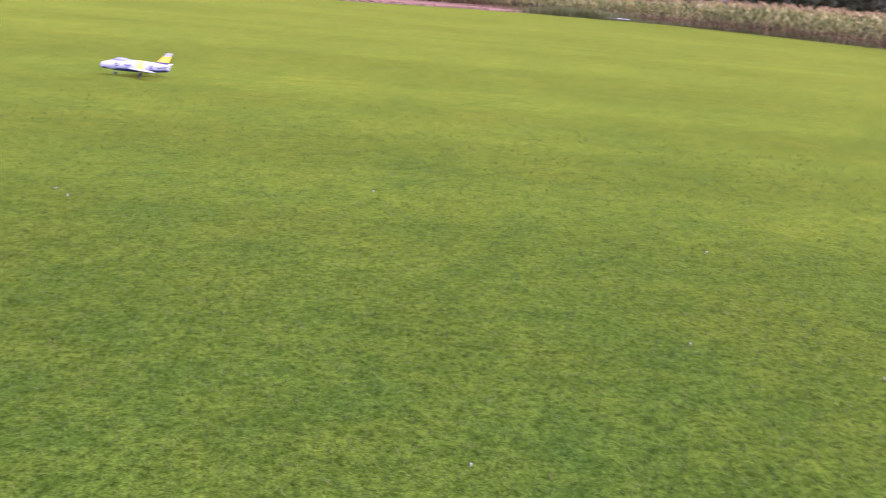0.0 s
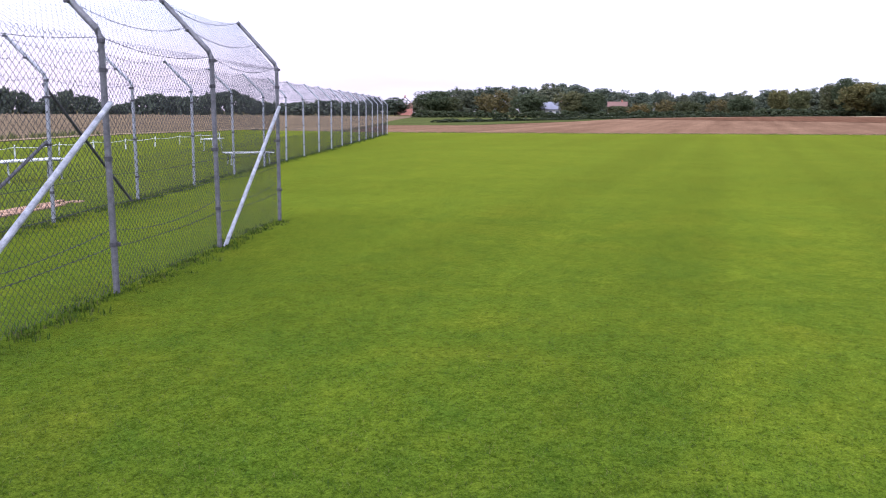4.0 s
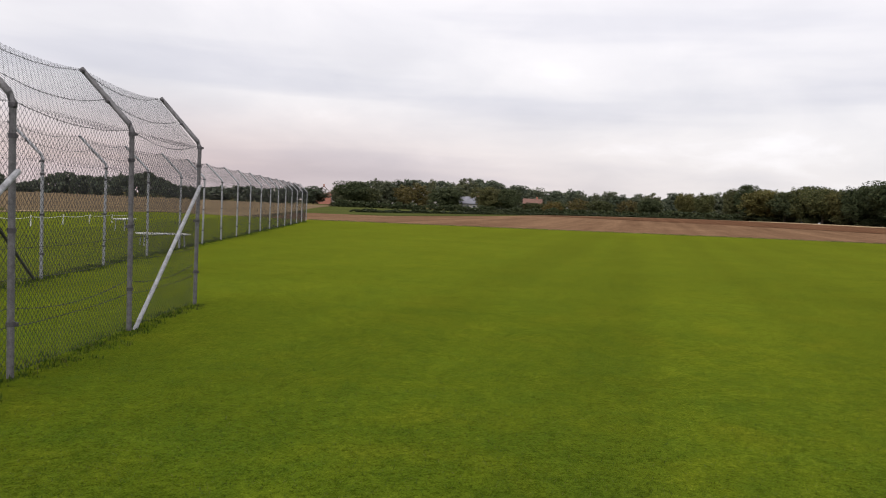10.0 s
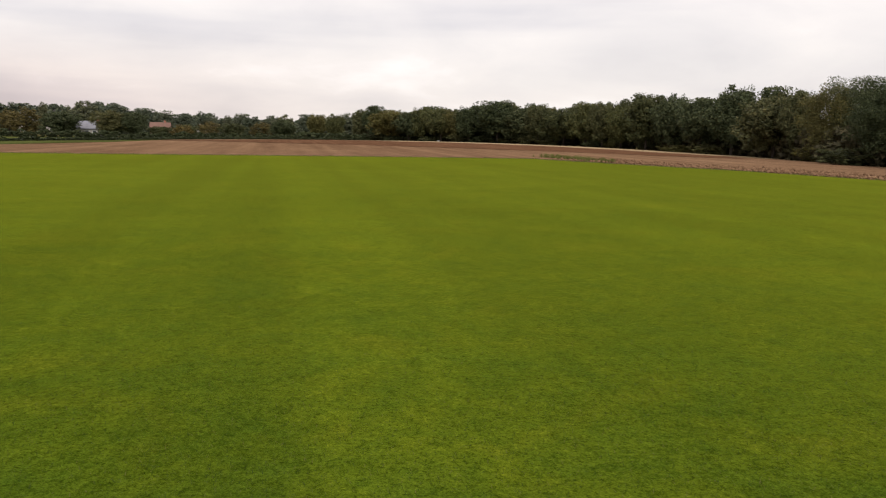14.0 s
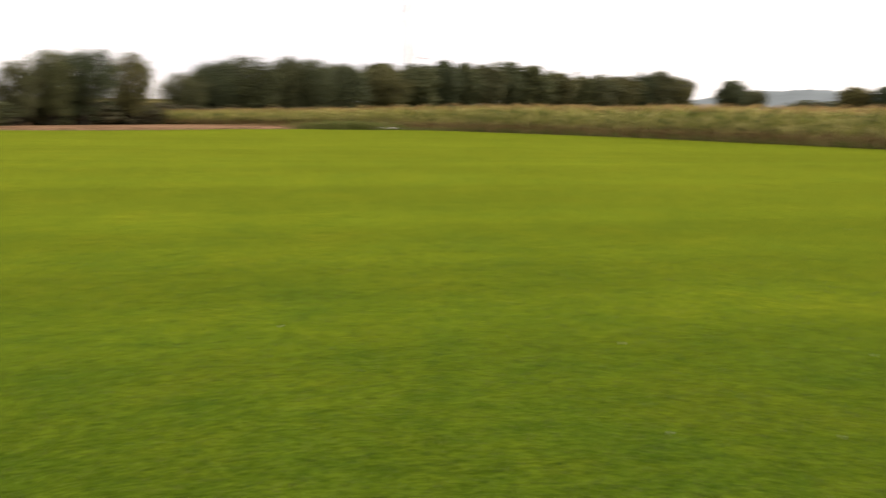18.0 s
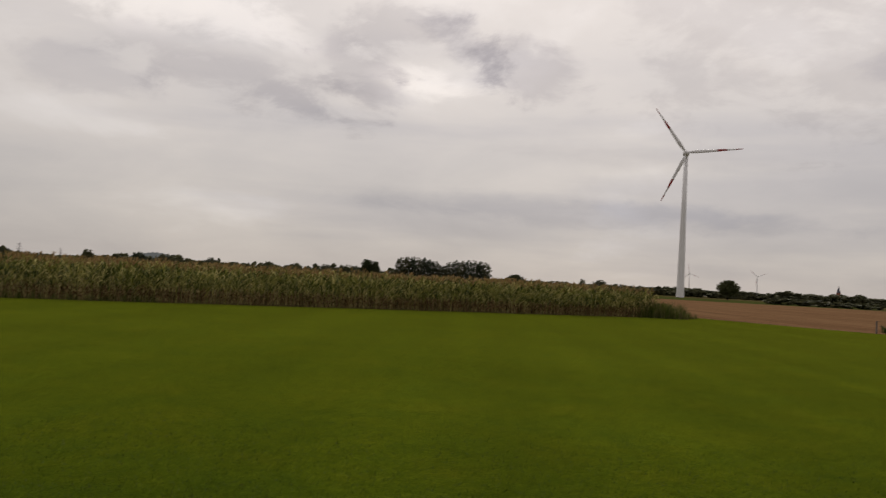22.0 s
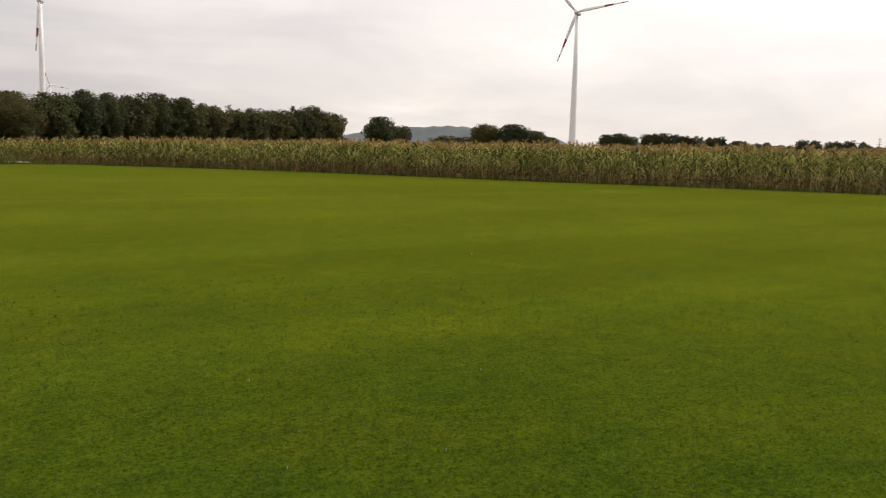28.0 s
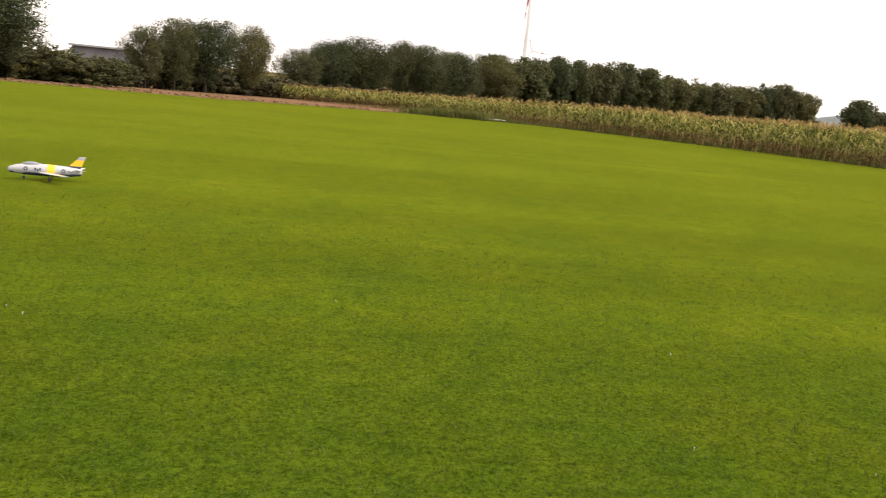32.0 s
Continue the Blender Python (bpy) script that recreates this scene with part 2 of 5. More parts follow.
def island_material(name, cols, rough=0.65, spec=0.12, thin=0.0, var=0.3):
    """Leaves: one shade a leaf, with a soft drift over each plant."""
    m, nt, b = node_material(name, rough, 0.0, spec)
    g = nt.nodes.new("ShaderNodeNewGeometry")
    k = len(cols) - 1
    base = ramp_node(nt, g.outputs["Random Per Island"], [(i / k, c) for i, c in enumerate(cols)])
    info = nt.nodes.new("ShaderNodeObjectInfo")
    tint = ramp_node(nt, info.outputs["Random"], [(0.0, (1 - var, 1 - var * 0.8, 1 - var)), (0.5, (1, 1, 1)), (1.0, (1 + var, 1 + var * 0.5, 1 - var * 0.5))])
    base = mix_node(nt, 1.0, base, tint, "MULTIPLY")
    nt.links.new(base, b.inputs["Base Color"])
    if thin:
        b.inputs["Transmission Weight"].default_value = 0.0
        b.inputs["Subsurface Weight"].default_value = 0.0
        tr = nt.nodes.new("ShaderNodeBsdfTranslucent")
        nt.links.new(base, tr.inputs[0])
        mx = nt.nodes.new("ShaderNodeMixShader")
        mx.inputs[0].default_value = thin
        out = nt.nodes["Material Output"]
        nt.links.new(b.outputs[0], mx.inputs[1])
        nt.links.new(tr.outputs[0], mx.inputs[2])
        nt.links.new(mx.outputs[0], out.inputs[0])
    return m


RUN = 106.0  # heading of the mown strip and the fence


def grass_material():
    """Mown turf: green sward with mowing streaks, yellow and clover-green patches, shade between the blades as dark
    speckle.
    """
    m, nt, b = node_material("mown_grass", 1.0, 0.0, 0.0)
    b.inputs["Sheen Weight"].default_value = 0.22
    b.inputs["Sheen Roughness"].default_value = 0.24
    b.inputs["Sheen Tint"].default_value = (0.80, 0.75, 0.07, 1)
    p = position(nt)
    big = noise_node(nt, p, 0.14, 5, 0.6, 0.4)
    streak = noise_node(nt, position(nt, (0.018, 0.55, 1), -(RUN + 90)), 1.0, 2, 0.5, 0.1)
    drift = noise_node(nt, position(nt, (0.55, 0.16, 1), -(RUN + 90)), 1.0, 3, 0.6, 0.3)
    patchy = noise_node(nt, p, 0.75, 6, 0.62, 0.5)
    mid = noise_node(nt, p, 2.6, 6, 0.68, 0.4)
    tuft = noise_node(nt, position(nt, (2.4, 4.0, 1), -(RUN + 90)), 1.0, 6, 0.7, 0.5)
    clump = noise_node(nt, p, 9.0, 6, 0.72, 0.4)
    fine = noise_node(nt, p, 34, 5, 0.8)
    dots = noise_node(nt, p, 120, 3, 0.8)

    def times(col, fac, stops, share=1.0):
        return mix_node(nt, share, col, mix_node(nt, 1.0, col, ramp_node(nt, fac, stops), "MULTIPLY"))

    one = (1, 1, 1)
    c = ramp_node(nt, big, [(0.38, (0.0390, 0.0630, 0.0046)), (0.5, (0.0442, 0.0685, 0.0049)), (0.62, (0.0505, 0.0750, 0.0053))])
    c = times(c, streak, [(0.41, (0.72, 0.76, 0.80)), (0.5, one), (0.59, (1.30, 1.25, 1.15))], 0.36)
    c = times(c, drift, [(0.40, (0.80, 0.84, 0.86)), (0.60, (1.20, 1.16, 1.14))], 0.22)
    c = times(c, patchy, [(0.34, (0.45, 0.76, 1.25)), (0.45, (0.86, 0.96, 1.05)), (0.55, (1.12, 1.04, 0.95)), (0.66, (1.75, 1.24, 1.30))], 0.28)
    c = times(c, mid, [(0.34, (0.55, 0.74, 0.95)), (0.5, one), (0.63, (1.26, 1.15, 1.08)), (0.74, (1.6, 1.35, 1.5))], 0.45)
    c = times(c, tuft, [(0.36, (0.60, 0.72, 0.80)), (0.5, one), (0.62, (1.30, 1.22, 1.15))], 0.32)
    c = times(c, clump, [(0.30, (0.52, 0.62, 0.55)), (0.5, one), (0.70, (1.42, 1.34, 1.4))], 0.7)
    # dark stops put the shade between blades into the turf colour
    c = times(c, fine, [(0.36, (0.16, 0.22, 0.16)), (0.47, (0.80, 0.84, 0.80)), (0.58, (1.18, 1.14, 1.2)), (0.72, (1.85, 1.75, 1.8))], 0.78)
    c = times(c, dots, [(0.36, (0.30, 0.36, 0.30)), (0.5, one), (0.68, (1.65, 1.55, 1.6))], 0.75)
    nt.links.new(c, b.inputs["Base Color"])
    bump_node(nt, mix_node(nt, 0.5, fine, dots), b, 0.35, 0.01)
    return m


def soil_material(name, a, bcol, c3, fine_scale=9.0, furrow=0.0, turn=0.0, bump=0.08):
    m, nt, b = node_material(name, 1.0, 0.0, 0.0)
    p = position(nt)
    big = noise_node(nt, p, 0.05, 5, 0.6)
    mid = noise_node(nt, p, 0.7, 6, 0.65)
    fine = noise_node(nt, p, fine_scale, 6, 0.7)
    c = ramp_node(nt, mid, [(0.3, a), (0.55, bcol), (0.75, c3)])
    c = mix_node(nt, 0.4, c, ramp_node(nt, big, [(0.3, a), (0.7, c3)]))
    d = ramp_node(nt, fine, [(0.3, (0.5, 0.48, 0.45)), (0.55, (1, 1, 1)), (0.75, (1.35, 1.3, 1.25))])
    c = mix_node(nt, 0.8, c, mix_node(nt, 1.0, c, d, "MULTIPLY"))
    if furrow:
        al = position(nt, (0.02, furrow, 1), turn)
        st = noise_node(nt, al, 1.0, 3, 0.6)
        c = mix_node(nt, 0.5, c, mix_node(nt, 1.0, c, ramp_node(nt, st, [(0.35, (0.6, 0.55, 0.5)), (0.65, (1.25, 1.25, 1.2))]), "MULTIPLY"))
    nt.links.new(c, b.inputs["Base Color"])
    bump_node(nt, fine, b, 0.9, bump)
    return m


M_GRASS = grass_material()
M_SOIL = soil_material("stubble_soil", (0.122, 0.072, 0.043), (0.166, 0.100, 0.060), (0.216, 0.137, 0.086), 6.0, 0.5, -106)
M_PLOUGH = soil_material("ploughed_red_soil", (0.080, 0.040, 0.023), (0.108, 0.057, 0.033), (0.150, 0.082, 0.050), 5.0, 1.0, -106)
M_STRAW = soil_material("pale_stubble", (0.247, 0.180, 0.105), (0.300, 0.223, 0.140), (0.352, 0.274, 0.182), 6.0, 0.8, -106)
M_BROWN = soil_material("brown_field", (0.145, 0.080, 0.043), (0.195, 0.113, 0.060), (0.25, 0.155, 0.088), 5.0, 0.6, -20)
M_STUBBLE = soil_material("grey_brown_stubble", (0.105, 0.078, 0.048), (0.148, 0.110, 0.068), (0.190, 0.148, 0.094), 4.0, 0.5, -110)
M_MEADOW = soil_material("far_meadow", (0.050, 0.060, 0.018), (0.066, 0.077, 0.023), (0.084, 0.090, 0.030), 2.0, 0.3, -100)
M_LAND = soil_material("farmland", (0.065, 0.062, 0.024), (0.098, 0.081, 0.036), (0.130, 0.105, 0.048), 1.0, 0.1, -100)
M_LEAF_A = island_material("hedgerow_leaves", [(0.038, 0.048, 0.024), (0.050, 0.062, 0.029), (0.065, 0.075, 0.035), (0.081, 0.086, 0.040)], thin=0.35)
M_LEAF_B = island_material("olive_leaves", [(0.047, 0.054, 0.024), (0.065, 0.069, 0.030), (0.082, 0.083, 0.035), (0.101, 0.094, 0.041)], thin=0.35)
# brown twigs and leaves, darkened to carry the shade under the crowns
M_SHADED_THICKET = island_material("shaded_thicket", [(0.026, 0.023, 0.014), (0.036, 0.035, 0.019), (0.047, 0.047, 0.023), (0.065, 0.052, 0.029)], thin=0.15)
M_LEAF_C = island_material("turning_leaves", [(0.047, 0.042, 0.015), (0.072, 0.058, 0.020), (0.094, 0.073, 0.024), (0.115, 0.088, 0.028)], thin=0.2, var=0.15)
# leaf colour lightened and blued to carry the haze of distance
M_LEAF_HAZED = island_material("far_woods_hazed_leaves", [(0.055, 0.068, 0.050), (0.070, 0.084, 0.058), (0.088, 0.100, 0.064), (0.108, 0.112, 0.068)], thin=0.3, var=0.3)
M_BARK = simple("bark", (0.034, 0.028, 0.022), 0.95, var=0.4, scale=4, spec=0.1, bump=0.02)
# darkest green and dry leaf tones also carry the shade between plants
M_CORN = island_material("corn_leaf_green", [(0.018, 0.029, 0.006), (0.062, 0.082, 0.016), (0.152, 0.165, 0.033), (0.30, 0.28, 0.068), (0.57, 0.49, 0.20)], 0.7, 0.08, 0.3, 0.0)
M_CORN_DRY = island_material("corn_leaf_dry", [(0.038, 0.016, 0.009), (0.095, 0.045, 0.020), (0.25, 0.17, 0.075), (0.070, 0.055, 0.018)], 0.85, 0.04, 0.2, 0.0)
M_TASSEL = island_material("corn_tassel", [(0.20, 0.125, 0.052), (0.28, 0.180, 0.075), (0.38, 0.255, 0.115), (0.24, 0.185, 0.062)], 0.85, 0.05, 0.3, 0.0)
M_BLADE = island_material("grass_blades", [(0.016, 0.031, 0.004), (0.031, 0.052, 0.005), (0.049, 0.074, 0.006), (0.070, 0.090, 0.008), (0.105, 0.098, 0.026)], 0.6, 0.10, 0.3, 0.0)
M_TUFT = island_material("fence_foot_grass", [(0.020, 0.040, 0.005), (0.030, 0.055, 0.005), (0.044, 0.068, 0.007), (0.085, 0.080, 0.028)], 0.7, 0.08, 0.3, 0.0)
M_WEED = island_material("rank_weeds", [(0.045, 0.066, 0.010), (0.078, 0.098, 0.018), (0.125, 0.128, 0.034), (0.19, 0.16, 0.075)], 0.7, 0.08, 0.3, 0.0)
M_LEAFY = island_material("crop_leaves", [(0.028, 0.050, 0.013), (0.056, 0.086, 0.022), (0.092, 0.126, 0.032), (0.14, 0.16, 0.052)], 0.6, 0.12, 0.3, 0.0)
M_STEEL = simple("weathered_galvanised_steel", (0.105, 0.10, 0.105), 0.65, 0.15, 0.55, 14, 0.3, 0.003)
M_STRUT = simple("pale_galvanised_steel", (0.27, 0.272, 0.285), 0.6, 0.15, 0.5, 14, 0.3, 0.003)
M_WIRE = simple("dull_wire", (0.034, 0.034, 0.037), 0.8, 0.0, 0.3, 3, 0.15)
M_DARK = simple("dark_rusty_steel", (0.06, 0.055, 0.06), 0.7, 0.2, 0.4, 9, 0.3)
M_TURBINE = simple("turbine_paint", (0.76, 0.76, 0.77), 0.4, 0, 0.05, 0.3, 0.4)
M_TURBINE_RED = simple("warning_red_paint", (0.30, 0.035, 0.03), 0.45, 0, 0.1, 0.5)
M_WHITE = simple("white_board", (0.62, 0.62, 0.60), 0.55, 0, 0.15, 6)
M_BOARD = simple("weathered_boards", (0.36, 0.335, 0.29), 0.85, 0, 0.3, 3, 0.15)
M_STAKE_WOOD = simple("grey_weathered_posts", (0.16, 0.145, 0.13), 0.9, 0, 0.3, 5, 0.15)
M_SEAT = simple("weathered_white_planks", (0.48, 0.47, 0.45), 0.7, 0, 0.25, 4, 0.25)
M_RED = simple("red_plastic", (0.55, 0.03, 0.03), 0.4, 0, 0.1, 9)
M_BLACK = simple("black_plastic", (0.03, 0.03, 0.03), 0.5, 0, 0.2, 9)
M_BRICK = simple("worn_paving_brick", (0.33, 0.205, 0.13), 0.95, 0, 0.35, 5, 0.1, 0.004)
M_ROOF_RED = simple("red_roof_tiles", (0.125, 0.07, 0.055), 0.85, 0, 0.3, 1.5, 0.2)
M_ROOF_GREY = simple("grey_roof", (0.14, 0.14, 0.16), 0.7, 0, 0.25, 0.8, 0.3)
M_WALL = simple("pale_render", (0.29, 0.275, 0.25), 0.85, 0, 0.15, 0.8, 0.2)
M_WALL_BRICK = simple("brick_wall", (0.25, 0.11, 0.08), 0.9, 0, 0.25, 2.0, 0.2)
M_GLASS_DARK = simple("window_glass", (0.04, 0.045, 0.05), 0.15, 0, 0.1, 2, 0.5)
# woodland colour turned blue-grey to stand for distant haze
M_HILL = simple("hazed_hillside", (0.115, 0.13, 0.135), 1.0, 0, 0.25, 0.01, 0.05)
M_STONE = simple("slate_spire", (0.10, 0.10, 0.12), 0.8, 0, 0.2, 0.3, 0.2)


# ---- building helpers ----
def ground_z(x, y):
    """Height of the land: a slow fall to the north and a low rise to the north-west."""
    z = -0.0001 * min(max(y, 0.0), 90.0) ** 2
    d2 = ((x + 185) / 85) ** 2 + ((y - 45) / 75) ** 2
    return z + 1.6 * math.exp(-d2)


def quad_mesh(name, V, F, mats, idx=None, smooth=False):
    V, F = np.asarray(V, np.float32), np.asarray(F, np.int32)
    me = bpy.data.meshes.new(name)
    k = F.shape[1]
    me.vertices.add(len(V))
    me.vertices.foreach_set("co", V.ravel())
    me.loops.add(F.size)
    me.loops.foreach_set("vertex_index", F.ravel())
    me.polygons.add(len(F))
    me.polygons.foreach_set("loop_start", np.arange(0, F.size, k, dtype=np.int32))
    for m in mats:
        me.materials.append(m)
    if idx is not None:
        me.polygons.foreach_set("material_index", np.asarray(idx, np.int32))
    if smooth:
        me.polygons.foreach_set("use_smooth", np.ones(len(F), bool))
    me.update(calc_edges=True)
    return me


def part(name, bm, material, parent, label="", smooth=False):
    me = bpy.data.meshes.new(name)
    if smooth:
        for f in bm.faces:
            f.smooth = True
    bm.to_mesh(me)
    bm.free()
    me.materials.append(material)
    ob = new(name, me)
    ob.parent = parent
    if label:
        tagged(ob, label)
    return ob


def part_mesh(name, me, parent, label=""):
    ob = new(name, me)
    ob.parent = parent
    if label:
        tagged(ob, label)
    return ob


def box(bm, cx, cy, cz, sx, sy, sz, turn=0.0, bevel=0.0):
    m = Matrix.Translation((cx, cy, cz)) @ Matrix.Rotation(turn, 4, "Z") @ Matrix.Diagonal((sx, sy, sz, 1))
    r = bmesh.ops.create_cube(bm, size=1, matrix=m)
    if bevel:
        es = list({e for v in r["verts"] for e in v.link_edges})
        bmesh.ops.bevel(bm, geom=es, offset=bevel, segments=2, affect="EDGES", profile=0.5)


def tube(bm, pts, radii, sides=8, cap=True):
    """A round bar along pts."""
    rings = []
    pts = [Vector(p) for p in pts]
    for i, p in enumerate(pts):
        d = (pts[min(i + 1, len(pts) - 1)] - pts[max(i - 1, 0)]).normalized()
        a = d.orthogonal().normalized() if abs(d.z) < 0.98 else Vector((1, 0, 0))
        a = (a - d * a.dot(d)).normalized()
        b = d.cross(a)
        r = radii[i] if isinstance(radii, (list, tuple)) else radii
        rings.append([bm.verts.new(p + (a * math.cos(t) + b * math.sin(t)) * r) for t in (2 * math.pi * k / sides for k in range(sides))])
    for q, w in zip(rings, rings[1:]):
        # align rings
        off = min(range(sides), key=lambda o: (q[0].co - w[o].co).length)
        w[:] = w[off:] + w[:off]
        for k in range(sides):
            bm.faces.new((q[k], q[(k + 1) % sides], w[(k + 1) % sides], w[k]))
    if cap:
        bm.faces.new(rings[0][::-1])
        bm.faces.new(rings[-1])
    bmesh.ops.recalc_face_normals(bm, faces=bm.faces[:])


def at_bearing(az, d, eye=(-0.8, 0.05)):
    a = radians(az)
    return eye[0] - math.sin(a) * d, eye[1] + math.cos(a) * d


def patch(name, outline, mat, lift, step, label, category, wobble=0.0):
    """A sheet of land inside an outline, draped on the relief."""
    bm = bmesh.new()
    rnd = random.Random(len(name))
    pts = []
    for (x0, y0), (x1, y1) in zip(outline, outline[1:] + outline[:1]):
        L = math.hypot(x1 - x0, y1 - y0)
        k = max(1, int(L / (0.5 if wobble else step)))
        for i in range(k):
            t = i / k
            w = wobble * (noise.noise(Vector((x0 + (x1 - x0) * t, y0 + (y1 - y0) * t, 3)) * 0.6) + 0.5 * rnd.uniform(-1, 1)) if wobble else 0
            pts.append((x0 + (x1 - x0) * t - (y1 - y0) / L * w, y0 + (y1 - y0) * t + (x1 - x0) / L * w))
    f = bm.faces.new([bm.verts.new((x, y, 0)) for x, y in pts])
    bmesh.ops.triangulate(bm, faces=[f])
    xs, ys = [p[0] for p in pts], [p[1] for p in pts]
    for lo, hi, no in ((min(xs), max(xs), (1, 0, 0)), (min(ys), max(ys), (0, 1, 0))):
        c = lo + step
        while c < hi:
            co = (c, 0, 0) if no[0] else (0, c, 0)
            bmesh.ops.bisect_plane(bm, geom=bm.faces[:] + bm.edges[:] + bm.verts[:], plane_co=co, plane_no=no)
            c += step
    for v in bm.verts:
        v.co.z = ground_z(v.co.x, v.co.y) + lift
    bmesh.ops.recalc_face_normals(bm, faces=bm.faces[:])
    me = bpy.data.meshes.new(name)
    for f in bm.faces:
        if f.normal.z < 0:
            f.normal_flip()
        f.smooth = True
    bm.to_mesh(me)
    bm.free()
    me.materials.append(mat)
    return tagged(new(name, me), label, category, kind="structure")


# ---- the land ----
def land_sheet():
    """The ground as one sheet out to the horizon, fine near the field and coarse far away."""
    ax = sorted({*range(-240, 241, 12), *(s * d for s in (-1, 1) for d in (300, 420, 600, 900, 1400, 2200, 3300, 4500))})
    V = [(x, y, ground_z(x, y) - 0.06) for y in ax for x in ax]
    n = len(ax)
    F = [(j * n + i, j * n + i + 1, (j + 1) * n + i + 1, (j + 1) * n + i) for j in range(n - 1) for i in range(n - 1)]
    me = quad_mesh("ground", V, F, [M_LAND], smooth=True)
    tagged(new("ground", me), "flat farmland of stubble and pasture reaching the horizon", "ground", kind="structure")


land_sheet()
CORN_FRONT = [(59.2, -13.4), (54.5, -7.2), (40.0, 14.3), (29.5, 33.5), (23.6, 50), (17, 66), (12.5, 71)]
GRASS = [(-64, -25), (-75.5, 22), (-69, 24.5), (-55, 31), (-40, 34), (-29, 35.5), (-22, 37.5), (-20, 50), (-7, 55), (0, 62), (6, 65.5), (13, 69),
         (23.8, 49.5), (29.4, 33.2), (39.8, 14.1), (54.2, -7.4), (61, -16), (64, -17.8), (53.6, -22.5), (44.5, -28), (30, -46), (-6, -46), (-9, -28.6), (-26, -32.6), (-50, -38.6), (-66, -39)]
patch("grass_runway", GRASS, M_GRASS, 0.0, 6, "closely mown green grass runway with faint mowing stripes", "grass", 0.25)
patch("field_north", [(-75, 22), (-22, 36), (-20, 49), (6, 65), (20, 66), (10, 95), (-30, 85), (-60, 80), (-150, 110), (-230, 60), (-240, 22), (-228, 5), (-179, -17), (-128, -22), (-97, -28.5), (-94, -38), (-61, -28)], M_SOIL, -0.03, 10, "bare stubble field with pinkish brown soil", "field")
patch("field_ploughed", [at_bearing(97, 150), at_bearing(88, 128), at_bearing(78, 118), at_bearing(66, 112), at_bearing(60, 116), at_bearing(63, 140), at_bearing(76, 158), at_bearing(88, 172)], M_PLOUGH, 0.0, 8, "freshly ploughed band of dark red soil", "field", 0.3)
patch("field_straw", [at_bearing(84, 168), at_bearing(76, 160), at_bearing(63, 142), at_bearing(57, 120), at_bearing(60, 150), at_bearing(70, 185), at_bearing(82, 190)], M_STRAW, 0.0, 8, "pale straw stubble strip below the trees", "field", 0.3)
patch("field_west", [(-94.5, -39), (-97.5, -29), (-128, -22.5), (-179, -17.5), (-228, 4.5), (-330, 40), (-380, -40), (-300, -109), (-112, -45)], M_MEADOW, -0.02, 20, "green meadow strips before the far wood", "meadow")
patch("field_south_west", [(-9, -29.6), (-26, -33.5), (-50, -39.5), (-66, -40), (-62, -29), (-94, -39.5), (-112, -45.5), (-300, -110), (-330, -280), (-120, -260), (-9, -62)], M_STUBBLE, -0.03, 15, "brown bare field behind the spectator area", "field")
patch("field_east", [(63, -15), (53, -22.5), (44, -28.5), (60, -60), (150, -110), (270, -125), (285, -60), (240, -30)], M_BROWN, -0.03, 10, "tan brown harvested field beside the maize", "field")
patch("field_east_green", [(285, -60), (270, -126), (380, -190), (520, -240), (560, -130)], M_MEADOW, -0.03, 30, "far green pasture strip", "meadow")


# ---- fences ----
def chain_net(name, L, H, pitch, wire, rise=0.9, sag=0.0):
    """Woven wire mesh in the xz plane, as three-sided wires."""
    half = pitch / 2
    nw, ns = int(L / half), int(H / (half * rise))
    j = np.arange(ns + 1)
    V, F = [], []
    ring = np.array([(math.cos(a), math.sin(a)) for a in (0.5, 2.6, 4.7)]) * wire
    for i in range(nw):
        x = half * (i + ((j + i) % 2))
        z = j * (H / ns) - sag * 4 * (x / L) * (1 - x / L)
        y = wire * 0.9 * np.where((j + i) % 2, 1, -1)
        base = len(V) * 1
        P = np.stack([x, y, z], 1)
        Q = np.repeat(P[:, None, :], 3, 1)
        Q[:, :, 0] += ring[:, 0]
        Q[:, :, 1] += ring[:, 1]
        o = i * (ns + 1) * 3
        V.append(Q.reshape(-1, 3))
        s = o + np.arange(ns)[:, None] * 3
        for a in range(3):
            b = (a + 1) % 3
            F.append(np.concatenate([s + a, s + b, s + 3 + b, s + 3 + a], 1))
    return quad_mesh(name, np.concatenate(V), np.concatenate(F), [M_WIRE])


def barbed(parent, a, b, sag, seed, label="sagging barbed wire strand"):
    rnd = random.Random(seed)
    bm = bmesh.new()
    a, b = Vector(a), Vector(b)
    n = 14
    pts = []
    for i in range(n + 1):
        t = i / n
        p = a.lerp(b, t)
        p.z -= sag * 4 * t * (1 - t) + rnd.uniform(-0.004, 0.004)
        pts.append(p)
    tube(bm, pts, 0.0035, 4, False)
    L = (b - a).length
    for i in range(int(L / 0.13)):
        t = (i + 0.5) * 0.13 / L
        p = a.lerp(b, t)
        p.z -= sag * 4 * t * (1 - t)
        for k in range(2):
            d = Vector((rnd.uniform(-1, 1), rnd.uniform(-1, 1), rnd.uniform(-1, 1))).normalized() * 0.018
            tube(bm, [p - d, p + d], 0.0022, 3, False)
    part("barbed_wire", bm, M_WIRE, parent, label)


KNEE, ARM_OUT, ARM_UP = 2.30, 0.58, 0.66
NET_NEAR = chain_net("net_near", 3.0, KNEE - 0.03, 0.080, 0.0023)
NET_NEAR_TOP = chain_net("net_near_top", 3.0, 0.88, 0.085, 0.0018, 0.9, 0.11)
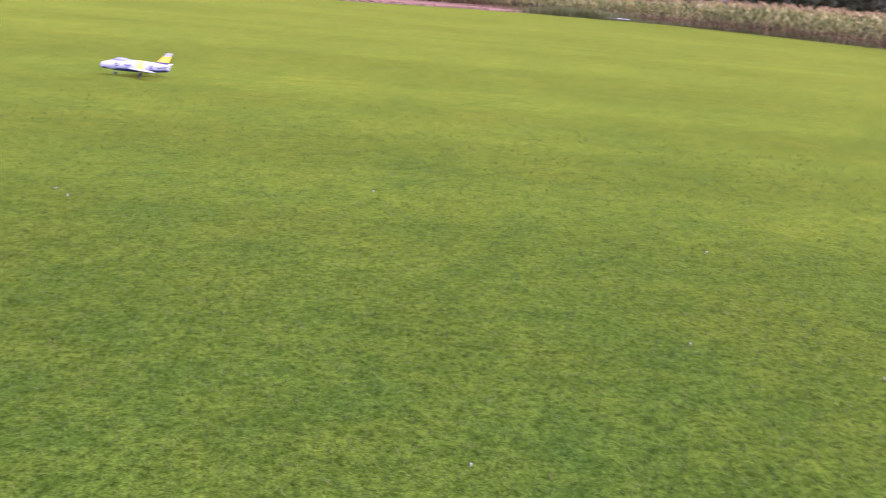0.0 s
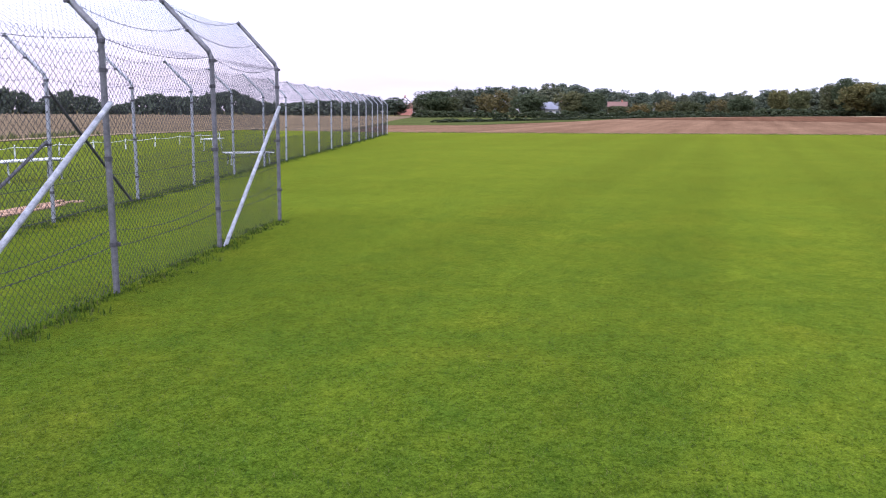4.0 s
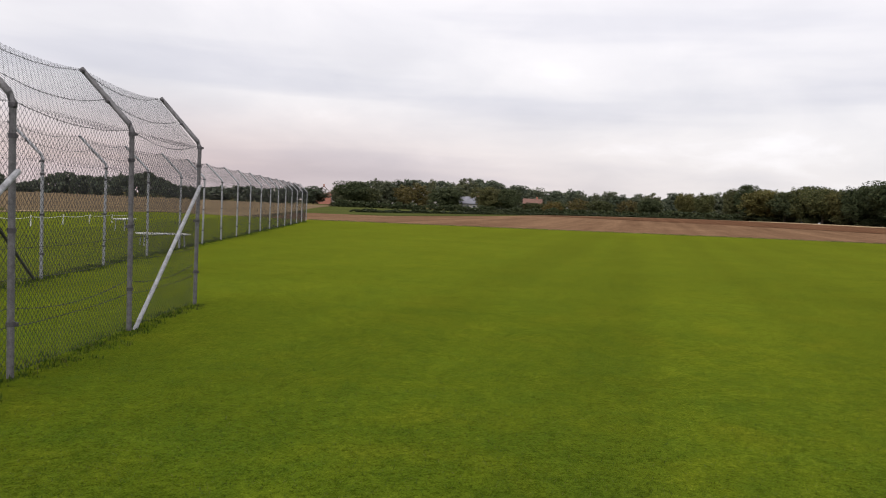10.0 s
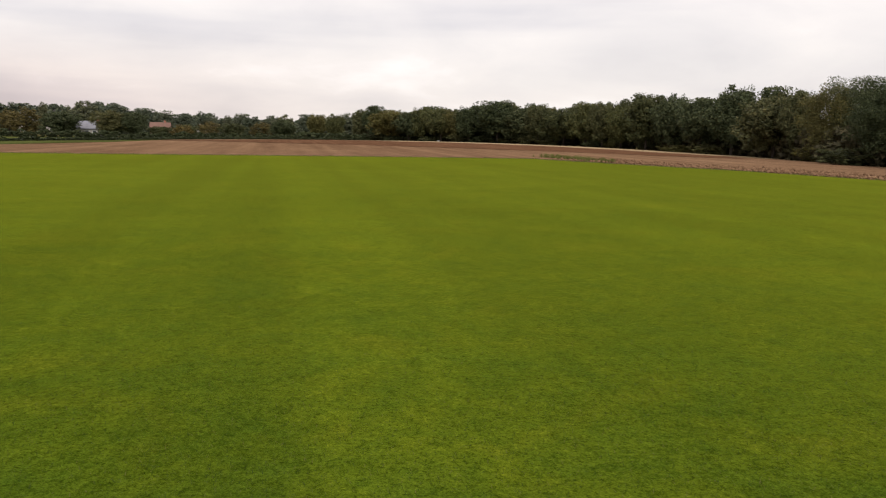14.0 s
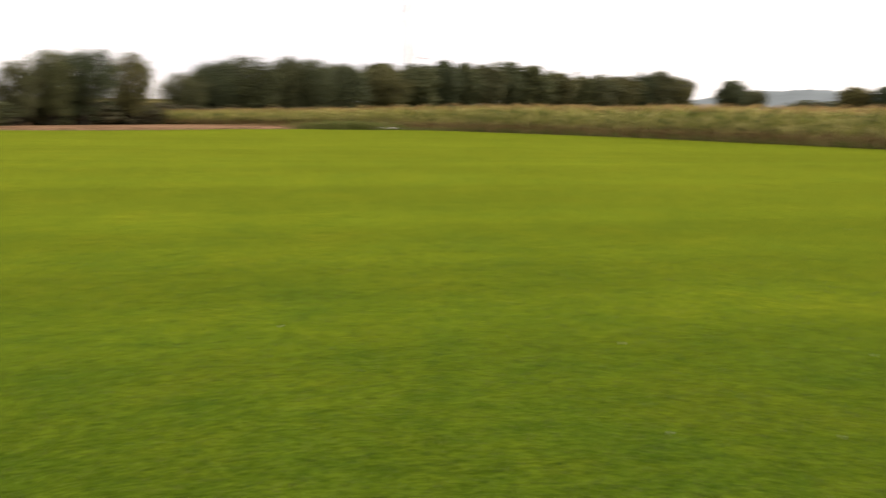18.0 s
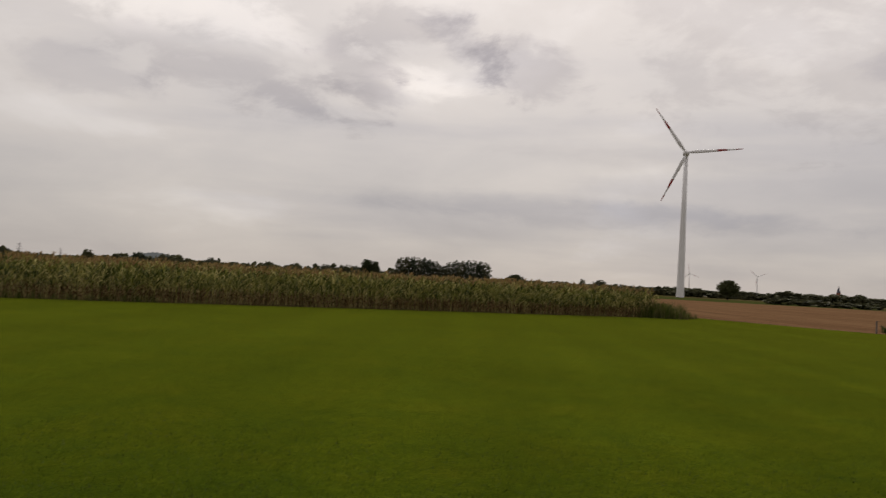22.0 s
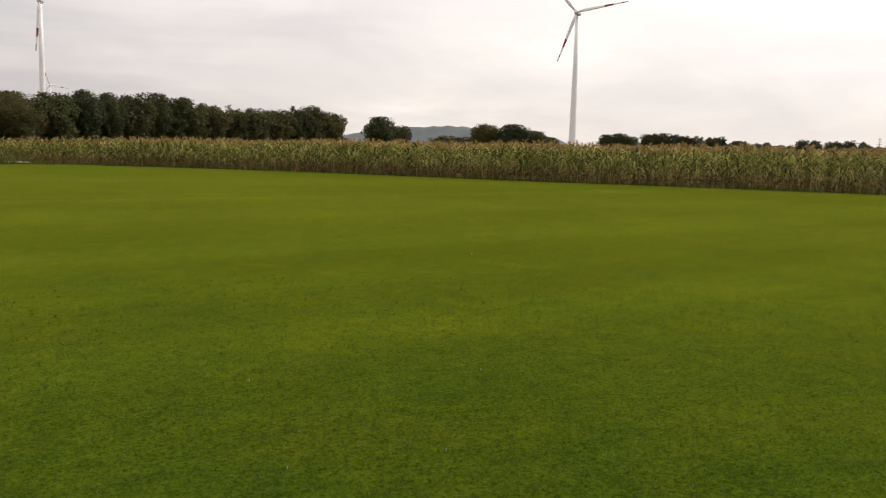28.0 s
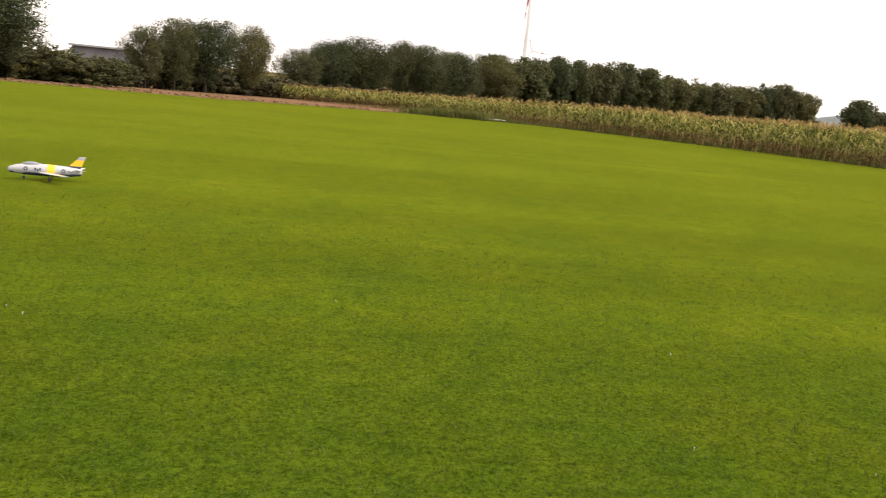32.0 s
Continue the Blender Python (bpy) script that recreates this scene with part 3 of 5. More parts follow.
NET_FAR = chain_net("net_far", 3.3, KNEE - 0.03, 0.13, 0.0019)
NET_FAR_TOP = chain_net("net_far_top", 3.3, 0.88, 0.10, 0.0015, 0.9, 0.08)
NET_LOW = chain_net("net_low", 3.3, 0.9, 0.11, 0.0019)


def post_mesh(material=None):
    bm = bmesh.new()
    tube(bm, [(0, 0, -0.25), (0, 0, 0.02), (0, 0, KNEE - 0.06), (0, 0, KNEE)], 0.029, 12)
    me = bpy.data.meshes.new("post")
    bm.to_mesh(me)
    bm.free()
    me.materials.append(material or M_STEEL)
    return me


def arm_mesh(material=None):
    bm = bmesh.new()
    tube(bm, [(0, 0, KNEE - 0.03), (0, -0.03, KNEE + 0.06), (0, -ARM_OUT, KNEE + ARM_UP)], [0.033, 0.031, 0.028], 12)
    me = bpy.data.meshes.new("arm")
    bm.to_mesh(me)
    bm.free()
    me.materials.append(material or M_STEEL)
    return me


def clamp_mesh():
    bm = bmesh.new()
    tube(bm, [(0, 0, -0.02), (0, 0, 0.02)], 0.037, 12)
    box(bm, 0.045, 0.0, 0.0, 0.03, 0.02, 0.03, 0, 0.003)
    me = bpy.data.meshes.new("clamp")
    bm.to_mesh(me)
    bm.free()
    me.materials.append(M_DARK)
    return me


def cleat_mesh():
    bm = bmesh.new()
    box(bm, -0.03, 0, 0, 0.12, 0.03, 0.03, 0, 0.004)
    me = bpy.data.meshes.new("cleat")
    bm.to_mesh(me)
    bm.free()
    me.materials.append(M_DARK)
    return me


POST, ARM, CLAMP, CLEAT = post_mesh(), arm_mesh(), clamp_mesh(), cleat_mesh()
M_PALE_STEEL = simple("pale_weathered_steel", (0.21, 0.212, 0.225), 0.6, 0.15, 0.4, 12, 0.3, 0.003)
POST_PALE, ARM_PALE = post_mesh(M_PALE_STEEL), arm_mesh(M_PALE_STEEL)


def fence(name, label, start, heading, stations, near, struts, first_net, seed, low=False, tall=1.0):
    """A fence from start along heading; stations are the posts' distances. Arms lean to the far side."""
    root = new(name)
    a = radians(heading)
    d = Vector((-math.sin(a), math.cos(a), 0))
    side = Vector((-d.y, d.x, 0))
    ang = math.atan2(d.y, d.x)
    rot = Matrix.Rotation(ang, 4, "Z")
    root.matrix_basis = Matrix.Translation((start[0], start[1], ground_z(*start))) @ rot @ Matrix.Diagonal((1, 1, tall, 1))
    tagged(root, label, "fence")
    rnd = random.Random(seed)
    flip = Matrix.Diagonal((1, -1, 1, 1))
    for s in stations:
        p = part_mesh("post", POST if near else POST_PALE, root)
        lean = pose(s, 0, 0, rnd.uniform(-0.6, 0.6), rnd.uniform(-0.8, 0.8), 0)
        p.matrix_basis = lean
        arm = part_mesh("arm", ARM if near else ARM_PALE, p)
        arm.matrix_basis = flip
        for z in (0.48, 1.22, 1.98, KNEE - 0.05):
            c = part_mesh("clamp", CLAMP, p)
            c.matrix_basis = pose(0, 0, z + rnd.uniform(-0.03, 0.03), 0, 0, rnd.uniform(0, 360))
        for q in (0.45, 0.95):
            c = part_mesh("cleat", CLEAT, p)
            c.matrix_basis = pose(0, ARM_OUT * q, KNEE + ARM_UP * q)
    for i, (s, e) in enumerate(zip(stations, stations[1:])):
        if i < first_net:
            continue
        me, top, L0 = (NET_NEAR, NET_NEAR_TOP, 3.0) if near else (NET_FAR, NET_FAR_TOP, 3.3)
        k = (e - s) / L0
        n = part_mesh("mesh_panel", me, root, "woven chain-link wire mesh")
        n.matrix_basis = Matrix.Translation((s, 0.034, 0.02)) @ Matrix.Diagonal((k, 1, 1, 1))
        n = part_mesh("overhang_mesh", top, root, "slack wire mesh over the leaning arms")
        tilt = math.atan2(ARM_OUT, ARM_UP)
        n.matrix_basis = Matrix.Translation((s, 0.036, KNEE)) @ Matrix.Rotation(-tilt, 4, "X") @ Matrix.Diagonal((k, 1, 1, 1))
        if low:
            n = part_mesh("rabbit_netting", NET_LOW, root, "finer netting along the foot of the fence")
            n.matrix_basis = Matrix.Translation((s, 0.05, 0.0)) @ Matrix.Diagonal((k, 1, 1, 1))
        for q, sag in ((0.0, 0.11), (0.5, 0.12), (0.98, 0.11)):
            barbed(root, (s, ARM_OUT * q + 0.03, KNEE + ARM_UP * q), (e, ARM_OUT * q + 0.03, KNEE + ARM_UP * q), sag * rnd.uniform(0.8, 1.2), seed + i * 7 + int(q * 10))
        if near:
            for z, sag in ((0.42, 0.03), (0.58, 0.09)):
                barbed(root, (s, 0.045, z), (e, 0.045, z), sag, seed + 50 + i * 3 + int(z * 10))
            for z, sag in ((0.82, 0.03), (1.08, 0.02)):
                bm = bmesh.new()
                tube(bm, [(s + (e - s) * t / 8, 0.04, z - sag * math.sin(math.pi * t / 8)) for t in range(9)], 0.0032, 4, False)
                part("tension_wire", bm, M_WIRE, root)
    for s0, z0, s1, mat, off in struts:
        bm = bmesh.new()
        z = z0
        tube(bm, [(s0, off, z), (s0 + (s1 - s0) * 0.02, off, z * 0.98), (s1, off, -0.05)], 0.026, 10)
        part("strut", bm, mat, root, "diagonal bracing tube")
    return root


# screen in front of the camera: three bays, and the long fence behind it
fence("safety_fence", "galvanised chain-link safety fence with leaning barbed-wire arms", (-4.39, -4.50), 103.1, [0.0, 3.2, 5.96, 8.63], True,
      [(3.2, 1.72, 0.12, M_STRUT, -0.03), (8.63, 1.72, 5.99, M_STRUT, -0.03)], 0, 11)
Q_HEAD = 106.3
Q_STATIONS = [-3.1, 0.38, 3.45] + [3.45 + 3.29 * i for i in range(1, 5)] + [16.6 + 3.1 * i for i in range(1, 13)]
fence("perimeter_fence", "long chain-link perimeter fence with leaning arms along the runway", (-8.05, -8.46), Q_HEAD, Q_STATIONS, False,
      [(3.45, 1.30, 0.45, M_DARK, 0.03), (3.45, 2.20, 6.6, M_DARK, 0.03), (-3.1, 1.72, 0.25, M_STRUT, 0.03)], 0, 23, True, 0.92)


# ---- benches, stakes, paving behind the fence ----
def bench(x, y, turn, L, W, H, label):
    root = new("bench")
    root.matrix_basis = pose(x, y, ground_z(x, y), 0, 0, turn)
    tagged(root, label, "bench", "benches behind the fence")
    bm = bmesh.new()
    for k in (-1, 0, 1):
        box(bm, 0, k * W / 3, H - 0.02, L, W / 3 - 0.012, 0.035, 0, 0.006)
    part("seat", bm, M_SEAT, root, "weathered white plank top")
    for sx in (-1, 1):
        for sy in (-1, 1):
            bm = bmesh.new()
            tube(bm, [(sx * (L / 2 - 0.15), sy * (W / 2 - 0.06), 0), (sx * (L / 2 - 0.17), sy * (W / 2 - 0.08), H - 0.03)], 0.02, 8)
            part("leg", bm, M_STRUT, root)
        bm = bmesh.new()
        box(bm, sx * (L / 2 - 0.16), 0, H - 0.055, 0.04, W - 0.1, 0.03, 0, 0.004)
        part("cross_bar", bm, M_STRUT, root)
    return root


bench(-6.79, -8.09, -38, 1.7, 0.6, 0.40, "white plank bench on steel legs beside the fence post")
bench(-14.56, -16.70, -40, 2.2, 0.6, 0.42, "white plank bench with a red box on it")
bench(-17.3, -15.5, -5, 1.8, 0.55, 0.50, "white plank bench on the grass")
bench(-25.0, -14.25, -45, 1.5, 0.6, 0.38, "low white bench against the perimeter fence")
bench(-32.5, -20.4, 14, 1.4, 0.5, 0.5, "white bench far along the fence")


def red_box():
    root = new("tool_box")
    root.matrix_basis = pose(-14.62, -16.66, 0.42, 0, 0, -36)
    tagged(root, "red plastic tool box on a white bench", "box")
    bm = bmesh.new()
    box(bm, 0, 0, 0.07, 0.37, 0.24, 0.14, 0, 0.02)
    part("body", bm, M_RED, root)
    bm = bmesh.new()
    box(bm, 0, 0, 0.155, 0.38, 0.25, 0.03, 0, 0.012)
    part("lid", bm, M_RED, root)
    bm = bmesh.new()
    tube(bm, [(-0.12, 0, 0.16), (-0.12, 0, 0.21), (0.12, 0, 0.21), (0.12, 0, 0.16)], 0.012, 8)
    part("handle", bm, M_BLACK, root, "black handle")


red_box()


def radio_case():
    root = new("transmitter_case")
    root.matrix_basis = pose(-15.08, -16.28, 0.42, 0, 0, -40)
    tagged(root, "small black transmitter case on a white bench", "case")
    bm = bmesh.new()
    box(bm, 0, 0, 0.06, 0.26, 0.2, 0.11, 0, 0.02)
    part("body", bm, M_BLACK, root)
    bm = bmesh.new()
    tube(bm, [(-0.06, 0.1, 0.06), (-0.06, 0.15, 0.07), (0.06, 0.15, 0.07), (0.06, 0.1, 0.06)], 0.01, 6)
    part("handle", bm, M_BLACK, root)


radio_case()


def stake_mesh():
    bm = bmesh.new()
    tube(bm, [(0, 0, -0.1), (0, 0, 0.46), (0, 0, 0.50)], [0.022, 0.022, 0.01], 8)
    me = bpy.data.meshes.new("stake")
    bm.to_mesh(me)
    bm.free()
    me.materials.append(M_SEAT)
    return me


STAKE = stake_mesh()
stake_line = new("rope_barrier")
stake_line.matrix_basis = pose(-13.6, -20.2, 0)
tagged(stake_line, "row of short white stakes with a low rope", "barrier")
rs = random.Random(5)
for i in range(12):
    s = part_mesh("stake", STAKE, stake_line)
    s.matrix_basis = pose(-2.6 * i, -0.56 * i + rs.uniform(-0.1, 0.1), 0, rs.uniform(-4, 4), rs.uniform(-4, 4), 0)
bm = bmesh.new()
tube(bm, [(-2.6 * i / 4, -0.56 * i / 4, 0.42 - 0.06 * math.sin(math.pi * (i % 4) / 4)) for i in range(45)], 0.011, 5, False)
part("rope", bm, M_WHITE, stake_line, "thin pale rope")
patch("track_south", [(-9, -28.7), (-9.2, -29.9), (-26, -33.8), (-50, -39.8), (-72, -40.5), (-72, -39.3), (-50, -38.7), (-26, -32.7)], M_STRAW, 0.03, 10, "pale dusty track along the field edge", "track", 0.15)

paving = new("paving_strip")
paving.matrix_basis = pose(-12.35, -11.02, 0.0, 0, 0, 11)
tagged(paving, "strip of worn reddish paving bricks sunk in the grass", "paving")
rp = random.Random(9)
brick_me = None
for i in range(15):
    for j in range(4):
        if rp.random() < 0.12:
            continue
        if brick_me is None:
            bm = bmesh.new()
            box(bm, 0, 0, 0, 0.2, 0.11, 0.06, 0, 0.006)
            brick_me = bpy.data.meshes.new("brick")
            bm.to_mesh(brick_me)
            bm.free()
            brick_me.materials.append(M_BRICK)
        b = part_mesh("brick", brick_me, paving)
        b.matrix_basis = pose(-1.5 + i * 0.215 + rp.uniform(-0.01, 0.01), (j - 1.5) * 0.125 + rp.uniform(-0.008, 0.008), rp.uniform(0.0, 0.012), rp.uniform(-2, 2), rp.uniform(-2, 2), rp.uniform(-4, 4))


# ---- model jet ----
M_JET = simple("silver_white_foam", (0.37, 0.37, 0.39), 0.4, 0.1, 0.08, 6, 0.4)
M_JET_YELLOW = simple("yellow_decal", (0.75, 0.45, 0.03), 0.4, 0, 0.08, 9)
M_JET_BLUE = simple("dark_blue_decal", (0.04, 0.045, 0.11), 0.4, 0, 0.1, 9)
M_JET_GLASS = simple("grey_canopy", (0.16, 0.17, 0.19), 0.1, 0, 0.1, 9, 0.6)


def wing_solid(bm, root_pts, tip_pts, th_root, th_tip):
    """A swept tapered wing from its root chord to its tip chord."""
    def ring(a, b, th):
        a, b = Vector(a), Vector(b)
        out = []
        for t, k in ((0, 0), (0.12, 0.8), (0.35, 1), (0.7, 0.6), (1, 0.05)):
            out.append(a.lerp(b, t) + Vector((0, 0, th * k / 2)))
        for t, k in ((0.7, 0.6), (0.35, 1), (0.12, 0.8)):
            out.append(a.lerp(b, t) - Vector((0, 0, th * k / 2)))
        return [bm.verts.new(p) for p in out]
    r, t = ring(*root_pts, th_root), ring(*tip_pts, th_tip)
    n = len(r)
    for i in range(n):
        bm.faces.new((r[i], r[(i + 1) % n], t[(i + 1) % n], t[i]))
    bm.faces.new(r[::-1])
    bm.faces.new(t)
    bmesh.ops.recalc_face_normals(bm, faces=bm.faces[:])


def lathe_x(bm, prof, sides=20, squash=1.0, cap=True):
    rings = []
    for x, r, z in prof:
        rings.append([bm.verts.new((x, r * math.cos(a), z + r * squash * math.sin(a))) for a in (2 * math.pi * k / sides for k in range(sides))])
    for q, w in zip(rings, rings[1:]):
        for k in range(sides):
            bm.faces.new((q[k], q[(k + 1) % sides], w[(k + 1) % sides], w[k]))
    if cap:
        bm.faces.new(rings[0])
        bm.faces.new(rings[-1][::-1])
    bmesh.ops.recalc_face_normals(bm, faces=bm.faces[:])


def model_jet(x, y, heading):
    root = new("model_jet")
    root.matrix_basis = pose(x, y, ground_z(x, y), 0, -2, heading + 90) @ Matrix.Scale(0.80, 4)
    tagged(root, "silver-white radio-controlled model jet with yellow bands on the grass", "model aircraft")
    z0 = 0.155
    bm = bmesh.new()
    lathe_x(bm, [(0.57, 0.026, z0 - 0.014), (0.58, 0.033, z0 - 0.013), (0.565, 0.043, z0 - 0.010), (0.45, 0.068, z0 + 0.002), (0.3, 0.083, z0 + 0.008), (0.1, 0.088, z0 + 0.01), (-0.1, 0.086, z0 + 0.01),
                 (-0.3, 0.075, z0 + 0.012), (-0.45, 0.058, z0 + 0.015), (-0.5, 0.05, z0 + 0.015), (-0.49, 0.042, z0 + 0.015)], 24, 1.08)
    body = part("fuselage", bm, M_JET, root, smooth=True)
    bm = bmesh.new()
    lathe_x(bm, [(0.573, 0.026, z0 - 0.014), (0.5, 0.024, z0 - 0.012)], 16)
    part("intake", bm, M_BLACK, body)
    bm = bmesh.new()
    lathe_x(bm, [(0.40, 0.01, z0 + 0.075), (0.36, 0.032, z0 + 0.082), (0.3, 0.045, z0 + 0.088), (0.22, 0.045, z0 + 0.088), (0.12, 0.03, z0 + 0.085), (0.04, 0.008, z0 + 0.085)], 14, 1.0)
    part("canopy", bm, M_JET_GLASS, root, "clear grey bubble canopy", True)
    bm = bmesh.new()
    lathe_x(bm, [(0.02, 0.0895, z0 + 0.01), (-0.10, 0.0875, z0 + 0.01)], 24, 1.08, False)
    part("yellow_band", bm, M_JET_YELLOW, body)
    bm = bmesh.new()
    for k in range(9):
        a0, a1 = math.pi + 0.45 + k * (math.pi - 0.9) / 9, math.pi + 0.45 + (k + 1) * (math.pi - 0.9) / 9
        prof = [(0.55, 0.048, z0 - 0.009), (0.3, 0.0845, z0 + 0.008), (0.0, 0.0895, z0 + 0.01), (-0.3, 0.0765, z0 + 0.012), (-0.49, 0.053, z0 + 0.015)]
        for (xa, ra, za), (xb, rb, zb) in zip(prof, prof[1:]):
            q = [bm.verts.new((xx, rr * math.cos(a), zz + rr * 1.09 * math.sin(a))) for xx, rr, zz, a in ((xa, ra, za, a0), (xa, ra, za, a1), (xb, rb, zb, a1), (xb, rb, zb, a0))]
            bm.faces.new(q)
    part("blue_underside", bm, M_JET_BLUE, body, "dark blue painted underside")
    for s in (-1, 1):
        bm = bmesh.new()
        wing_solid(bm, ((0.16, s * 0.07, z0 - 0.03), (-0.12, s * 0.07, z0 - 0.03)), ((-0.20, s * 0.56, z0 + 0.0), (-0.32, s * 0.56, z0 + 0.0)), 0.035, 0.014)
        w = part("wing", bm, M_JET, root)
        bm = bmesh.new()
        wing_solid(bm, ((-0.09, s * 0.40, z0 - 0.0085), (-0.25, s * 0.40, z0 - 0.0085)), ((-0.125, s * 0.45, z0 - 0.005), (-0.275, s * 0.45, z0 - 0.005)), 0.026, 0.025)
        part("yellow_band", bm, M_JET_YELLOW, w)
        bm = bmesh.new()
        wing_solid(bm, ((-0.36, s * 0.03, z0 + 0.05), (-0.48, s * 0.03, z0 + 0.05)), ((-0.50, s * 0.22, z0 + 0.065), (-0.56, s * 0.22, z0 + 0.065)), 0.016, 0.008)
        part("stabiliser", bm, M_JET, root)
        for xx, col in ((0.33, M_JET_BLUE), (-0.22, M_JET_BLUE)):
            bm = bmesh.new()
            bmesh.ops.create_cone(bm, cap_ends=True, segments=16, radius1=0.032, radius2=0.032, depth=0.006, matrix=Matrix.Translation((xx, s * 0.083, z0 + 0.025)) @ Matrix.Rotation(math.pi / 2, 4, "X"))
            rd = part("roundel", bm, col, body)
            for k in range(3):
                mk = bmesh.new()
                box(mk, 0.19 - 0.035 * k if xx > 0 else -0.30 - 0.03 * k, s * (0.0885 if xx > 0 else 0.0775), z0 + (0.028 - 0.012 * (k % 2)), 0.022 if xx > 0 else 0.018, 0.004, 0.034 if xx > 0 else 0.02)
                part("marking", mk, col, body)
            bm = bmesh.new()
            bmesh.ops.create_cone(bm, cap_ends=True, segments=5, radius1=0.02, radius2=0.02, depth=0.004, matrix=Matrix.Translation((xx, s * 0.0865, z0 + 0.025)) @ Matrix.Rotation(math.pi / 2, 4, "X"))
            part("roundel_centre", bm, M_JET, rd)
    fin = None
    for zlo, zhi, mat in ((0.06, 0.11, M_JET_BLUE), (0.11, 0.215, M_JET_YELLOW), (0.215, 0.27, M_JET)):
        bm = bmesh.new()
        def chord(z):
            t = (z - 0.06) / 0.21
            return -0.26 - 0.2 * t, -0.47 - 0.08 * t
        a0, b0 = chord(zlo)
        a1, b1 = chord(zhi)
        vs = []
        for xx, zz in ((a0, zlo), (b0, zlo), (b1, zhi), (a1, zhi)):
            vs.append([bm.verts.new((xx, sy * 0.008, z0 + zz)) for sy in (-1, 1)])
        for i in range(4):
            p, q = vs[i], vs[(i + 1) % 4]
            bm.faces.new((p[0], q[0], q[1], p[1]))
        bm.faces.new([v[0] for v in vs])
        bm.faces.new([v[1] for v in vs][::-1])
        bmesh.ops.recalc_face_normals(bm, faces=bm.faces[:])
        if fin is None:
            fin = part("tail_fin", bm, mat, root)
        else:
            part("fin_band", bm, mat, fin, "yellow painted band" if mat == M_JET_YELLOW else "silver fin tip")
    for xx, yy in ((0.36, 0), (-0.02, 0.13), (-0.02, -0.13)):
        bm = bmesh.new()
        tube(bm, [(xx, yy, z0 - 0.04), (xx - 0.01, yy, 0.035)], 0.007, 8)
        g = part("landing_gear", bm, M_STRUT, root, "thin metal landing gear leg")
        bm = bmesh.new()
        bmesh.ops.create_cone(bm, cap_ends=True, segments=16, radius1=0.027, radius2=0.027, depth=0.018, matrix=Matrix.Translation((xx - 0.01, yy + 0.012, 0.026)) @ Matrix.Rotation(math.pi / 2, 4, "X"))
        bmesh.ops.bevel(bm, geom=bm.edges[:], offset=0.004, segments=2, affect="EDGES")
        part("wheel", bm, M_BLACK, g)
    return root


model_jet(-4.13, 11.76, 106)


# ---- wind turbines ----
def turbine(az, d, hub_h, yaw, phase, blade=35.5, base_z=0.0, label="white wind turbine with red-banded blades behind the field"):
    x, y = at_bearing(az, d)
    root = new("wind_turbine")
    root.matrix_basis = pose(x, y, base_z, 0, 0, yaw)
    tagged(root, label, "wind turbine", "wind turbines")
    k = hub_h / 95.0
    bm = bmesh.new()
    tube(bm, [(0, 0, z) for z in (-2, 0, hub_h * 0.25, hub_h * 0.6, hub_h - 2 * k)], [2.6 * k, 2.6 * k, 2.2 * k, 1.7 * k, 1.25 * k], 28)
    part("tower", bm, M_TURBINE, root, smooth=True)
    bm = bmesh.new()
    lathe_x(bm, [(-7 * k, 0.6 * k, hub_h), (-6 * k, 1.6 * k, hub_h), (-2 * k, 2.2 * k, hub_h), (1.5 * k, 2.1 * k, hub_h), (2.6 * k, 1.7 * k, hub_h)], 18)
    part("nacelle", bm, M_TURBINE, root, smooth=True)
    bm = bmesh.new()
    lathe_x(bm, [(2.7 * k, 1.8 * k, hub_h), (4 * k, 1.7 * k, hub_h), (5 * k, 1.1 * k, hub_h), (5.5 * k, 0.2 * k, hub_h)], 18)
    part("hub", bm, M_TURBINE, root, smooth=True)

    def airfoil(bm, r0, r1, grow):
        n = 6
        rings = []
        for i in range(n + 1):
            r = r0 + (r1 - r0) * i / n
            t = r / blade
            ch = (1.0 if t < 0.08 else 1.0 + (1.5 - 2.2 * (t - 0.08)) if t > 0.14 else 1.0 + (t - 0.08) * 25) * k
            ch = max(ch * 0.72, 0.3 * k) * grow
            th = (0.9 * k * max(0.0, 1 - t) ** 1.3 + 0.12 * k) * grow
            tw = radians(16 * (1 - t))
            ring = []
            for a in range(10):
                u, v = math.cos(a * math.pi / 5), math.sin(a * math.pi / 5)
                yy, xx = u * ch * 0.75 - ch * 0.2, v * th * 0.5
                ring.append(bm.verts.new((3.9 * k + xx * math.cos(tw) + yy * math.sin(tw), yy * math.cos(tw) - xx * math.sin(tw), r)))
            rings.append(ring)
        for q, w in zip(rings, rings[1:]):
            for a in range(10):
                bm.faces.new((q[a], q[(a + 1) % 10], w[(a + 1) % 10], w[a]))
        bm.faces.new(rings[0][::-1])
        bm.faces.new(rings[-1])
        bmesh.ops.recalc_face_normals(bm, faces=bm.faces[:])

    for b in range(3):
        turn = Matrix.Translation((0, 0, hub_h)) @ Matrix.Rotation(radians(phase + 120 * b), 4, "X")
        bm = bmesh.new()
        airfoil(bm, 1.2 * k, blade, 1.0)
        bl = part("blade", bm, M_TURBINE, root, smooth=True)
        bl.matrix_basis = turn
        for lo, hi in ((0.55, 0.72), (0.88, 1.002)):
            bm = bmesh.new()
            airfoil(bm, blade * lo, blade * hi, 1.06)
            part("warning_band", bm, M_TURBINE_RED, bl, "dark red warning band")
    return root


# the yaw turns the rotor's axis (local x) in plan
turbine(-104.35, 594, 95, 180 - 12, 35)
turbine(-44.95, 629, 95, -145, 40)
